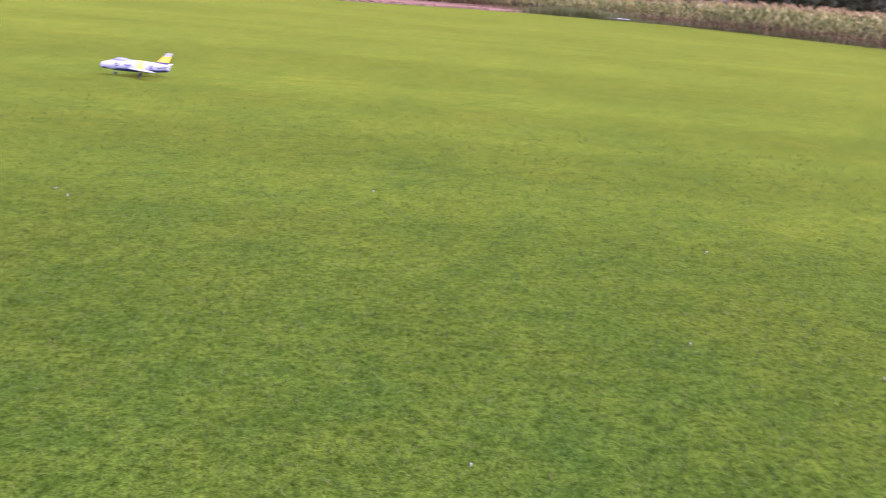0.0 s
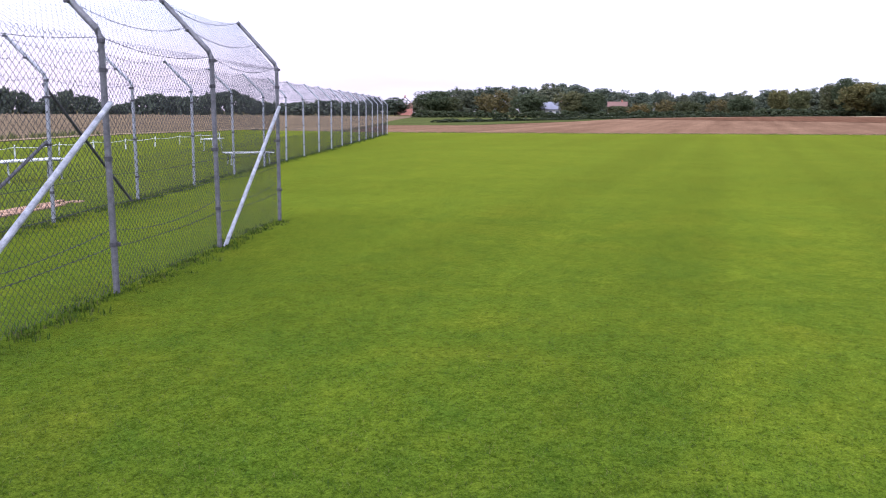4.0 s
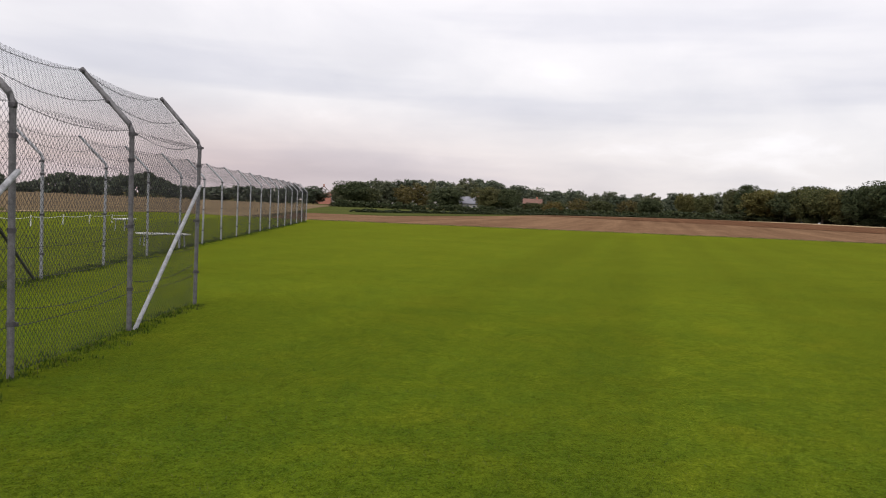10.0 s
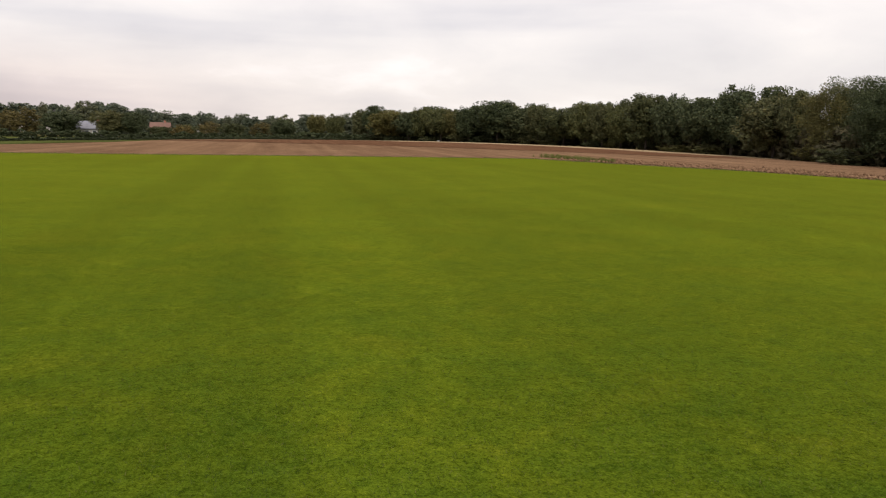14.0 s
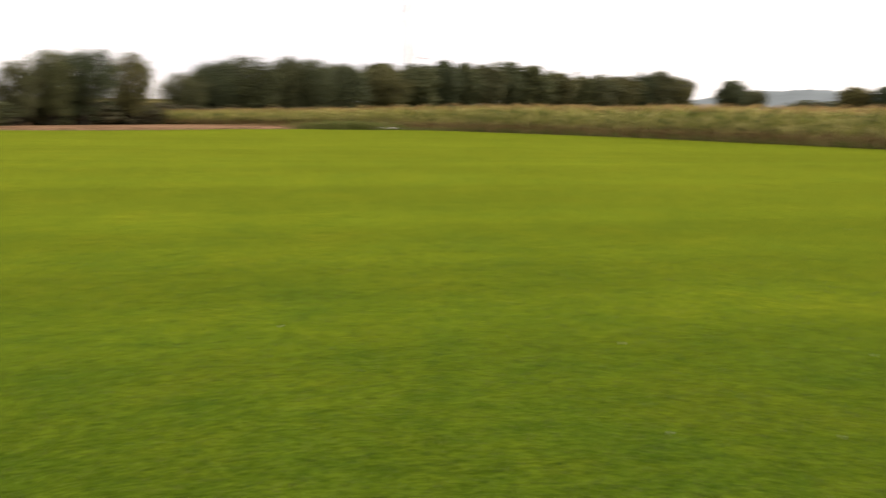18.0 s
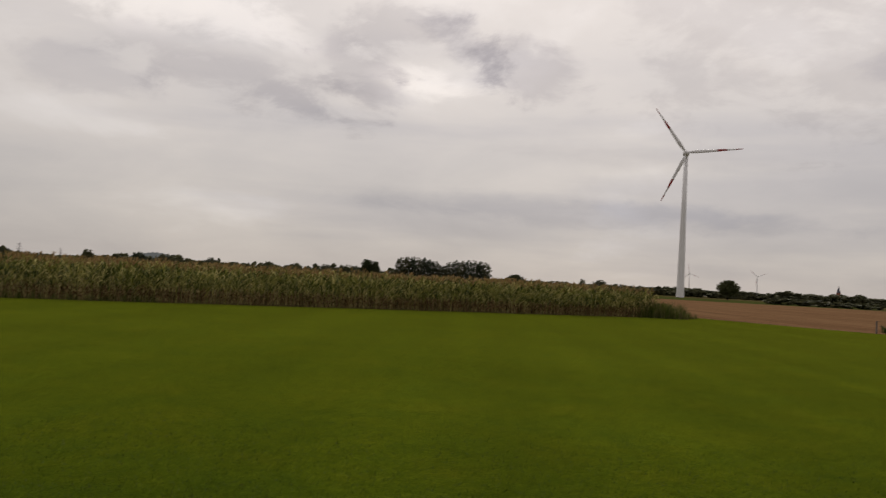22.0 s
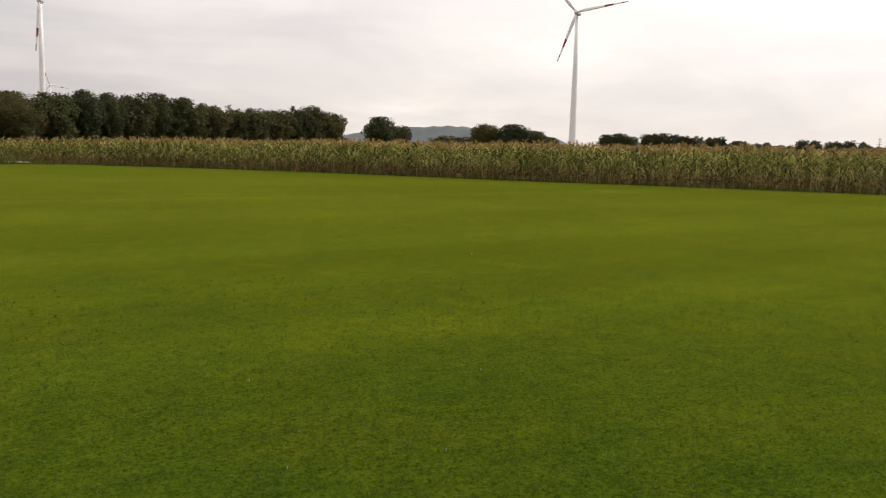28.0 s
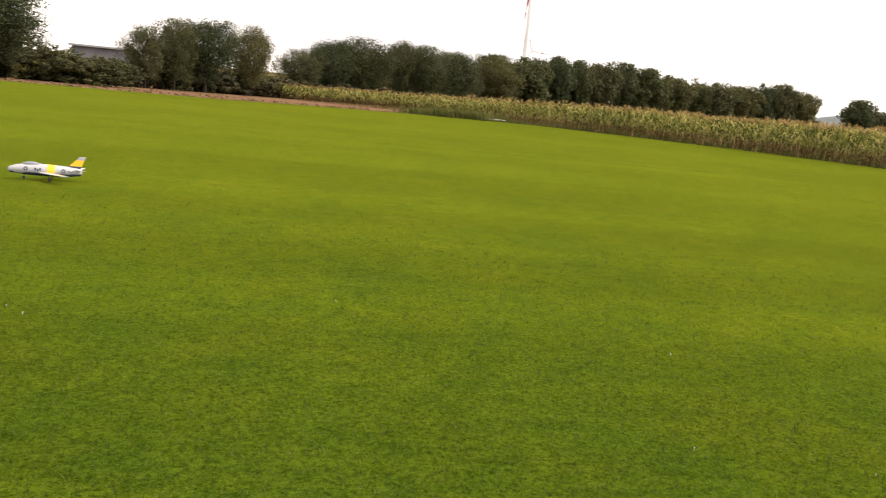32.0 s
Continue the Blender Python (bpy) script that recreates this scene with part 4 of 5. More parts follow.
turbine(-12.1, 690, 95, -110, 55)
turbine(-12.5, 1840, 95, -100, 20, 33)
turbine(-104.9, 3900, 95, 160, 10, 40)
turbine(-108.95, 3900, 95, 160, 50, 40)


# ---- trees ----
def leaf_cloud(rnd, centers, radii, per, size, flat=0.0):
    """Leaf quads round clump centres."""
    n = len(centers)
    C = np.repeat(np.asarray(centers), per, 0)
    R = np.repeat(np.asarray(radii), per)
    d = rnd.normal(size=(n * per, 3))
    d /= np.linalg.norm(d, axis=1, keepdims=True)
    rr = rnd.uniform(0.45, 1.0, n * per) ** 0.6
    P = C + d * (R * rr)[:, None] * np.array([1, 1, 0.85])
    nrm = d * 0.8 + rnd.normal(size=d.shape) * 0.42 + np.array([0, 0, 0.35])
    nrm /= np.linalg.norm(nrm, axis=1, keepdims=True)
    t = np.cross(nrm, rnd.normal(size=d.shape))
    t /= np.linalg.norm(t, axis=1, keepdims=True) + 1e-9
    b = np.cross(nrm, t)
    s = size * rnd.uniform(0.6, 1.4, n * per)[:, None]
    V = np.stack([P - t * s, P + t * s * 0.9, P + b * s * 1.1], 1).reshape(-1, 3)
    F = np.arange(len(V)).reshape(-1, 3)
    return V, F


def make_tree(kind, seed, leaf_mat, H, W, clumps, per, leaf, base_frac, lobes=5):
    """A tree of height H and crown width W: trunk, limbs and a lobed crown of leaves."""
    rnd = np.random.RandomState(seed)
    root = new("tree")
    bm = bmesh.new()
    lean = rnd.uniform(-0.04, 0.04, 2) * H
    r0 = 0.028 * H
    tube(bm, [(0, 0, -0.3), (0, 0, 0.02 * H), (lean[0] * 0.4, lean[1] * 0.4, 0.35 * H), (lean[0], lean[1], 0.8 * H)], [r0 * 1.3, r0, r0 * 0.7, r0 * 0.2], 8)
    lob = []
    for i in range(lobes):
        a = 2 * math.pi * (i + rnd.uniform(-0.3, 0.3)) / lobes
        rr = W * 0.5 * rnd.uniform(0.35, 0.68)
        zz = H * rnd.uniform(base_frac + 0.18, 0.74)
        lob.append((math.cos(a) * rr, math.sin(a) * rr, zz, W * rnd.uniform(0.26, 0.36)))
        tube(bm, [(lean[0] * 0.4, lean[1] * 0.4, H * rnd.uniform(0.18, 0.4)), (math.cos(a) * rr * 0.6, math.sin(a) * rr * 0.6, zz * 0.8), (math.cos(a) * rr, math.sin(a) * rr, zz)], [r0 * 0.5, r0 * 0.3, r0 * 0.1], 6)
    lob.append((lean[0], lean[1], H * 0.76, W * 0.33))
    lob.append((lean[0], lean[1], H * (base_frac + 0.25), W * 0.4))
    part("trunk", bm, M_BARK, root)
    cs, rs_ = [], []
    wt = np.array([l[3] ** 2 for l in lob])
    ph = rnd.uniform(0, 6.28, 4)
    mid_z, half = H * (1 + base_frac) / 2, H * (1 - base_frac) / 2
    for k in range(clumps):
        d = rnd.normal(size=3)
        d /= np.linalg.norm(d)
        cr = rnd.uniform(0.07, 0.12) * W
        if k % 5 < 2:
            l = lob[rnd.choice(len(lob), p=wt / wt.sum())]
            c = np.array(l[:3]) + d * l[3] * rnd.uniform(0.55, 1.05) * np.array([1, 1, 0.9 * H / W if H > W else 0.9])
        else:
            # the outer shell of the crown, full to the foot and bulging in lobes
            az = math.atan2(d[1], d[0])
            bulge = 0.84 + 0.14 * math.sin(3 * az + ph[0] + 2 * d[2]) + 0.11 * math.sin(5 * az + ph[1] - 5 * d[2]) + 0.09 * math.sin(4 * d[2] + ph[2] + 2 * az)
            q = bulge * rnd.uniform(0.72, 1.0)
            flat = 1 - 0.25 * max(0.0, -d[2])
            c = np.array([d[0] * W * 0.5 * q * flat, d[1] * W * 0.5 * q * flat, mid_z + d[2] * half * q])
            c[:2] += lean * max(c[2] / H - 0.3, 0)
        c[2] = min(max(c[2], base_frac * H + cr * 0.5), H - cr * 0.8)
        cs.append(c)
        rs_.append(cr)
    V, F = leaf_cloud(rnd, cs, rs_, per, leaf)
    part_mesh("crown", quad_mesh("crown", V, F, [leaf_mat]), root)
    root["H"], root["W"] = H, W
    return root


TEMPLATES, USED = {}, {}


def template(kind, variant):
    key = (kind, variant)
    if key not in TEMPLATES:
        s = 100 + variant * 17 + len(kind) * 31
        if kind == "oak":
            fine = variant < 10
            t = make_tree(kind, s, (M_LEAF_A, M_LEAF_B)[variant % 2], 7.5, 7.0, 440 if fine else 320, 84 if fine else 40, 0.076 if fine else 0.18, 0.15, 9)
        elif kind == "autumn":
            t = make_tree(kind, s, M_LEAF_C, 11, 9, 150, 34, 0.25, 0.05)
        elif kind == "wood":
            t = make_tree(kind, s, M_LEAF_HAZED, 12, 8.5, 260, 36, 0.27, 0.03)
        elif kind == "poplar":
            t = make_tree(kind, s, M_LEAF_HAZED, 16, 6.5, 260, 50, 0.17, 0.04, 6)
        else:
            t = make_tree(kind, s, (M_LEAF_A, M_LEAF_B)[variant % 2], 3, 4.2, 80, 26, 0.13, 0.0, 4)
        TEMPLATES[key] = t
    return TEMPLATES[key]


TREE_LABELS = {"oak": "dense dark green hedgerow tree at the field edge", "autumn": "broad tree turning yellow-brown", "wood": "dark green tree in the far wood",
               "poplar": "tall narrow tree in a far clump", "bush": "dark green bush below the trees"}


def tree(kind, variant, x, y, height, width, turn, label="", group="trees round the field"):
    if kind == "oak" and math.hypot(x, y) > 125:
        variant += 10
    t = template(kind, variant)
    H, W = t["H"], t["W"]
    m = pose(x, y, ground_z(x, y) - 0.05, 0, 0, turn) @ Matrix.Diagonal((width / W, width / W, height / H, 1))
    if (kind, variant) not in USED:
        USED[(kind, variant)] = 1
        t.matrix_basis = m
        ob = t
    else:
        ob = copy_thing(t, Matrix.Identity(4))
        ob.matrix_basis = m
    tagged(ob, label or TREE_LABELS[kind], "bush" if kind == "bush" else "tree", group)
    return ob


def tree_belt(kinds, az0, az1, dist, top, width, seed, gap=0.75, jitter=0.15, rows=1, depth=4.0, group="trees round the field", bushes=False, far=None):
    """Trees side by side between two bearings; dist and top are (bearing, value) stops. far: a list that takes the places of far trees."""
    rnd = random.Random(seed)
    sgn = 1 if az1 > az0 else -1
    for r in range(rows):
        az = az0 + sgn * rnd.uniform(0, 1)
        while (az - az1) * sgn < 0:
            d = float(np.interp(az * sgn, [a * sgn for a, _ in dist], [v for _, v in dist])) + r * depth + rnd.uniform(-0.5, 0.5) * depth * 0.5
            el = float(np.interp(az * sgn, [a * sgn for a, _ in top], [v for _, v in top]))
            x, y = at_bearing(az, d)
            h = (1.65 + d * math.tan(radians(el)) - ground_z(x, y)) * rnd.uniform(1.04 - jitter, 1.06 + jitter * 0.4)
            w = width * rnd.choice((0.72, 0.85, 1.0, 1.1, 1.3)) * rnd.uniform(0.9, 1.1)
            kind = rnd.choice(kinds)
            if far is not None:
                far.append((x, y, ground_z(x, y) - 0.1, max(h, 1.0), w))
            else:
                tree(kind, rnd.randrange(4 if kind in ("oak", "wood") else 2), x, y, max(h, 1.0), w, rnd.uniform(0, 360), group=group)
            if bushes and r == 0:
                bx, by = at_bearing(az + sgn * rnd.uniform(-0.5, 0.5) * w / d * 57, d + w * 0.34)
                tree("bush", rnd.randrange(2), bx, by, rnd.uniform(1.2, 2.2), w * 0.8, rnd.uniform(0, 360), group="bushes below the trees")
            az += sgn * math.degrees(w * gap / d)


def far_wood(name, places, mat, label, seed, clumps=75, per=16, leaf=0.06):
    """A far wood that nobody could count, as one mesh of unit trees."""
    rnd = np.random.RandomState(seed)
    Vs = []
    for x, y, z, h, w in places:
        a = rnd.uniform(0, 6.28, clumps)
        zz = rnd.uniform(0.0, 1.0, clumps) ** 0.8
        prof = np.sqrt(np.clip(1 - ((zz - 0.42) / 0.6) ** 2, 0.02, 1))
        lob = 1 + 0.22 * np.sin(a * 3 + rnd.uniform(0, 6)) * np.cos(zz * 7 + rnd.uniform(0, 6))
        r = 0.5 * prof * lob * rnd.uniform(0.75, 1.0, clumps)
        C = np.stack([r * np.cos(a), r * np.sin(a), 0.04 + zz * 0.88], 1)
        V, _ = leaf_cloud(rnd, C, rnd.uniform(0.06, 0.13, clumps), per, leaf)
        Vs.append(V * np.array([w, w, h]) + np.array([x, y, z]))
    V = np.concatenate(Vs)
    return tagged(new(name, quad_mesh(name, V, np.arange(len(V)).reshape(-1, 3), [mat])), label, "wood", kind="stuff")


N_DIST = [(31.5, 58), (39, 72), (49.6, 92), (60, 138), (70.7, 180), (84, 215)]
N_TOP = [(30.5, 3.3), (31.7, 3.6), (36.4, 3.8), (39.5, 3.45), (42.7, 3.45), (49.7, 3.85), (55, 3.95), (58, 3.5), (61, 3.7), (63, 3.2), (65.5, 3.5), (68, 2.7), (70.8, 2.5), (76.1, 2.45), (79.7, 2.05), (84, 1.75)]
tree_belt(["oak"], 32.0, 84, N_DIST, N_TOP, 7.8, 3, 0.56, 0.14, 1, 4, "hedgerow trees", True)
tree_belt(["oak"], 40.0, 84, [(a, d + 7) for a, d in N_DIST], N_TOP, 7, 4, 0.8, 0.12, 1, 4, "hedgerow trees")
# the tree that stands free at the end of the row, and the ones up to the maize
tree("oak", 1, *at_bearing(23.4, 60), 6.0, 7.4, 30, "round dense dark tree standing free in the hedge", "hedgerow trees")
tree("oak", 0, *at_bearing(19.9, 61), 6.3, 7.4, 200, "round dense dark tree standing free in the hedge", "hedgerow trees")
for a, hh in ((29.5, 2.4), (28, 2.6), (17.0, 2.5), (15.8, 2.2), (14.4, 1.9), (13.0, 2.0), (18.6, 2.6)):
    tree("bush", 1, *at_bearing(a, 64), hh, 4.4, a * 37, "", "bushes below the trees")
tree_belt(["oak"], 11.6, 3.2, [(11.6, 70), (3.2, 84)], [(11.6, 2.1), (10.3, 2.4), (6.5, 2.8), (4.6, 2.6), (3.2, 2.0)][::1], 5.2, 8, 0.62, 0.06, 1, 3, "hedgerow trees", True)
# belt behind the maize
B_DIST = [(2.6, 92), (-10, 118), (-20, 150), (-30.5, 190)]
B_TOP = [(2.6, 1.3), (1.0, 1.6), (-0.6, 2.85), (-2.0, 2.2), (-3.1, 2.45), (-8.4, 2.2), (-13.3, 2.5), (-20.5, 2.4), (-22.6, 1.7), (-26, 1.75), (-28.6, 2.0), (-30.2, 1.0)]
B_TOP = [(a, e + 0.14) for a, e in B_TOP]
tree_belt(["oak"], 2.6, -30.0, B_DIST, B_TOP, 6.4, 12, 0.6, 0.07, 1, 5, "trees behind the maize", True)
tree_belt(["oak"], 1.0, -27.0, [(a, d + 8) for a, d in B_DIST], [(a, e - 0.25) for a, e in B_TOP], 7.0, 13, 0.8, 0.08, 1, 5, "trees behind the maize")
for a, d, el, w, k in ((-32.4, 245, 1.9, 9, "oak"), (-33.6, 250, 1.4, 8, "oak"), (-36.8, 300, 0.75, 12, "wood"), (-38.2, 300, 0.7, 12, "wood"), (-39.4, 290, 1.6, 10, "oak"), (-41.2, 290, 1.6, 11, "oak"), (-42.6, 295, 1.2, 10, "oak"), (-43.5, 300, 0.8, 8, "oak"),
                       (-47.2, 420, 1.02, 9, "oak"), (-48.0, 420, 1.10, 10, "oak"), (-48.8, 420, 0.92, 7, "wood"), (-49.8, 430, 1.08, 9, "oak"), (-50.5, 430, 1.20, 10, "oak"), (-51.2, 430, 1.18, 10, "wood"), (-51.9, 430, 1.06, 9, "oak"), (-52.7, 430, 1.06, 8, "wood"), (-53.6, 450, 0.98, 8, "oak"), (-54.1, 450, 1.04, 9, "wood"), (-55.2, 450, 0.78, 9, "oak"),
                       (-58.9, 700, 0.92, 12, "wood"), (-59.6, 700, 0.86, 11, "wood"), (-66.8, 700, 0.92, 9, "wood"), (-69.8, 700, 0.95, 12, "wood"), (-71.3, 700, 0.90, 14, "wood"), (-60.6, 700, 0.86, 14, "wood"), (-61.5, 700, 0.92, 12, "wood"),
                       (-74.0, 700, 0.85, 6, "poplar"), (-81.4, 500, 0.82, 8, "wood"), (-82.7, 500, 0.85, 11, "wood"), (-83.3, 500, 0.8, 9, "wood"), (-84.1, 490, 1.25, 8, "oak"), (-84.6, 490, 1.15, 6, "oak"), (-93.8, 560, 0.75, 12, "oak"), (-107.2, 500, 1.08, 11, "oak"), (-99.3, 620, 0.68, 10, "wood"), (-98.2, 620, 0.7, 5, "poplar")):
    tree(k, (int(-a * 7)) % 2, *at_bearing(a, d), 1.65 + d * math.tan(radians(el)), w, a * 53, "", "trees on the skyline")
for a, e in zip(np.linspace(-86.2, -91.9, 15), (1.45, 1.55, 1.55, 1.5, 1.5, 1.4, 1.3, 1.05, 1.3, 1.45, 1.45, 1.5, 1.5, 1.45, 1.4)):
    tree("poplar", int(a * 13) % 2, *at_bearing(float(a), 500), 1.65 + 500 * math.tan(radians(e + 0.08)), 6.4, float(a) * 91, "", "far clump of tall trees")
# skyline woods
sky_e, west_a, west_b, south_w = [], [], [], []
tree_belt(["wood"], -55, -86, [(-55, 900), (-86, 800)], [(-55, 0.64), (-63, 0.56), (-70, 0.64), (-76, 0.70), (-86, 0.56)], 13, 31, 0.8, 0.45, 1, 30, far=sky_e)
tree_belt(["wood"], -92.5, -123, [(-92.5, 850), (-123, 900)], [(-92, 0.45), (-101, 0.40), (-108, 0.46), (-123, 0.48)], 18, 32, 0.5, 0.18, 1, 30, far=sky_e)
tree_belt(["wood"], -109.5, -115.9, [(-109, 330), (-116, 330)], [(-109, 0.08), (-116, 0.12)], 8, 33, 0.5, 0.2, 1, 10, far=sky_e)
tree_belt(["wood"], -117.8, -123, [(-117, 300), (-123, 280)], [(-117, 0.3), (-123, 0.4)], 7, 34, 0.5, 0.2, 1, 10, far=sky_e)
tree_belt(["wood"], -50, -123, [(-50, 950), (-123, 950)], [(-50, 0.45), (-63, 0.42), (-76, 0.5), (-86, 0.42), (-92, 0.32), (-123, 0.34)], 15, 35, 0.4, 0.2, 1, 30, far=sky_e)
far_wood("skyline_wood", sky_e, M_LEAF_HAZED, "dark hedges and woods along the eastern skyline", 61, 40, 12, 0.12)
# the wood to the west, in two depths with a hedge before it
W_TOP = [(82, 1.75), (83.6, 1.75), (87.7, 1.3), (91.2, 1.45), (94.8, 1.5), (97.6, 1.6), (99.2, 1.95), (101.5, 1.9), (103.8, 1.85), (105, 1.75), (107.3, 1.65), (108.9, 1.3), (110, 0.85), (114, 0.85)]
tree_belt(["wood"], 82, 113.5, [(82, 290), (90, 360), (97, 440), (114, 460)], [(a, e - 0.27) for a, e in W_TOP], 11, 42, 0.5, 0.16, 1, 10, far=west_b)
far_wood("wood_edge", west_b, M_LEAF_HAZED, "dense dark green wood on the western skyline", 62, 80)
# single crowns that stand out: bearing, height of the top, breadth
WEST_BACK = [(112.8, 0.88, 1.1), (111.4, 0.87, 1.6), (109.7, 0.98, 1.1), (106.7, 1.43, 1.4), (105.6, 1.62, 1.5), (101.5, 1.84, 1.5), (99.8, 1.78, 1.9), (98.0, 1.53, 1.6), (96.8, 1.45, 1.4), (95.7, 1.28, 1.1),
             (94.0, 1.35, 0.8), (92.1, 1.36, 1.1), (91.5, 1.21, 1.2), (90.3, 1.28, 1.2), (89.4, 1.35, 1.1), (88.2, 1.40, 1.1), (85.5, 1.51, 1.3)]
WEST_FRONT = [(108.7, 1.31, 2.2), (108.0, 0.98, 1.4), (102.7, 1.21, 1.9), (100.0, 1.34, 1.6), (98.7, 1.23, 1.5), (97.1, 0.43, 1.1), (95.5, 0.59, 1.1), (92.7, 0.69, 1.3), (89.6, 0.93, 1.3), (87.4, 1.31, 1.1), (86.3, 1.30, 1.1), (84.6, 1.58, 1.0), (83.7, 1.83, 1.3), (82.8, 1.62, 1.2)]
for i, (a, e, w) in enumerate(WEST_BACK):
    d = float(np.interp(a, [84, 92, 98, 113], [260, 310, 370, 390]))
    tree("wood", i % 4, *at_bearing(a, d), 1.65 + d * math.tan(radians(e + 0.06)), d * radians(w) * 1.2, a * 53, "", "west wood")
for i, (a, e, w) in enumerate(WEST_FRONT):
    d = float(np.interp(a, [84, 92, 98, 113], [225, 265, 300, 310]))
    tree("oak", i % 4, *at_bearing(a, d), 1.65 + d * math.tan(radians(e + 0.06)), d * radians(w) * 1.2, a * 53, "dark green tree before the far wood", "west wood")
for a, d, e, w in ((104.6, 318, 1.45, 1.7), (105.5, 330, 1.3, 1.3), (94.1, 275, 0.85, 1.4), (95.8, 280, 0.63, 1.2), (90.9, 260, 0.84, 1.5)):
    tree("autumn", int(a) % 2, *at_bearing(a, d), 1.65 + d * math.tan(radians(e)), d * radians(w) * 1.15, a * 31, "", "west wood")
for a, d, e in ((107.35, 380, 1.68), (103.7, 380, 1.8), (94.6, 330, 1.55), (93.0, 330, 1.33)):
    tree("poplar", int(a) % 2, *at_bearing(a, d), 1.65 + d * math.tan(radians(e)), 4.5, a * 31, "dark pointed tree rising from the far wood", "west wood")


def hedge(name, line, step, h, w, mat, label, seed):
    """A low clipped hedge along bearings and distances."""
    rnd = random.Random(seed)
    places = []
    for (a0, d0), (a1, d1) in zip(line, line[1:]):
        x0, y0, x1, y1 = *at_bearing(a0, d0), *at_bearing(a1, d1)
        n = max(int(math.hypot(x1 - x0, y1 - y0) / step), 1)
        for i in range(n):
            x, y = x0 + (x1 - x0) * i / n, y0 + (y1 - y0) * i / n
            places.append((x, y, ground_z(x, y) - 0.1, h * rnd.uniform(0.7, 1.25), w * rnd.uniform(0.8, 1.3)))
    return far_wood(name, places, mat, label, seed, 40, 14, 0.10)


hedge("meadow_hedge", [(108.5, 122), (102.6, 140), (96.3, 168), (91.0, 196), (84, 212)], 1.2, 0.55, 1.8, M_LEAF_A, "low dark hedge across the meadow", 71)
hedge("wood_hedge", [(110, 255), (104, 270), (96, 258), (90, 240), (82, 210)], 1.6, 1.9, 3.0, M_LEAF_A, "dark hedge at the foot of the western wood", 72)
hedge("undergrowth", [(84, 228), (70, 189), (60, 146), (52, 104)], 1.4, 4.0, 4.0, M_SHADED_THICKET, "undergrowth behind the hedgerow trees, coloured dark for tree shade", 73)
hedge("hedge_foot", [(52, 106), (45, 88), (39, 76.5), (31.5, 62.5), (18.5, 64.5)], 0.8, 3.1, 2.8, M_SHADED_THICKET, "dense brownish thicket under the hedgerow trees, crown shade in its colour", 74)
hedge("low_thicket", [(18.5, 64.5), (15, 68), (10, 75), (3, 88), (-10, 120)], 0.8, 1.7, 2.4, M_SHADED_THICKET, "low brownish thicket between the trees and the maize, darkened for shade", 75)
S_TOP = [(113, 0.75), (117, 0.6), (118.9, 0.46), (120.3, 0.75), (121.7, 1.2), (123.5, 0.98), (124.9, 0.75), (126.3, 1.05), (127, 0.85), (128.5, 0.3), (129.5, 0.2), (130, 0.93), (131.3, 1.13), (132.6, 0.7), (133, 0.28), (133.9, 1.06), (135.2, 1.3), (136.6, 1.34), (138, 0.89), (138.5, 0.22), (139.5, 0.52), (140.2, 0.99), (141.7, 1.07), (143.5, 1.08), (147, 1.0)]
tree_belt(["wood"], 113, 147, [(113, 330), (147, 330)], S_TOP, 5.5, 51, 0.38, 0.14, 1, 12, far=south_w)
far_wood("field_wood", south_w, M_LEAF_HAZED, "dark trees beyond the brown field", 65, 60, 16, 0.075)


# ---- far buildings, hills ----
def house(name, az, d, L, W, H, R, turn, wall, roof, label, windows=3):
    x, y = at_bearing(az, d)
    root = new(name)
    root.matrix_basis = pose(x, y, ground_z(x, y), 0, 0, turn)
    tagged(root, label, "house", "far buildings")
    bm = bmesh.new()
    box(bm, 0, 0, H / 2, L, W, H)
    w = part("wall", bm, wall, root)
    bm = bmesh.new()
    o = 0.4
    pr = [(-W / 2 - o, H - 0.1), (0, H + R), (W / 2 + o, H - 0.1), (W / 2 + o, H - 0.35), (0, H + R - 0.3), (-W / 2 - o, H - 0.35)]
    a = [bm.verts.new((-L / 2 - o, p, q)) for p, q in pr]
    b = [bm.verts.new((L / 2 + o, p, q)) for p, q in pr]
    for i in range(6):
        bm.faces.new((a[i], a[(i + 1) % 6], b[(i + 1) % 6], b[i]))
    bm.faces.new(a[::-1])
    bm.faces.new(b)
    bmesh.ops.recalc_face_normals(bm, faces=bm.faces[:])
    rf = part("roof", bm, roof, root)
    bm = bmesh.new()
    box(bm, L * 0.25, 0, H + R, 0.7, 0.7, 1.4, 0, 0.05)
    part("chimney", bm, M_WALL_BRICK, rf)
    for s in (-1, 1):
        for i in range(windows):
            bm = bmesh.new()
            box(bm, -L / 2 + L * (i + 0.5) / windows, s * W / 2, H * 0.55, 1.3, 0.12, 1.4, 0, 0.02)
            wn = part("window", bm, M_WHITE, root)
            bm = bmesh.new()
            box(bm, -L / 2 + L * (i + 0.5) / windows, s * (W / 2 + 0.035), H * 0.55, 1.1, 0.1, 1.2)
            part("pane", bm, M_GLASS_DARK, wn)
    return root


house("house", 110.75, 415, 8, 7, 5.0, 3.6, 20, M_WALL_BRICK, M_ROOF_RED, "brick house with a red tiled roof among trees")
house("house", 110.15, 420, 5, 5, 4.0, 2.0, 60, M_WALL, M_ROOF_RED, "small white-walled house at the edge of the wood", 2)
house("house", 101.1, 312, 9, 7, 3.0, 2.4, 100, M_WALL, M_ROOF_GREY, "pale low building with a grey roof between trees", 4)
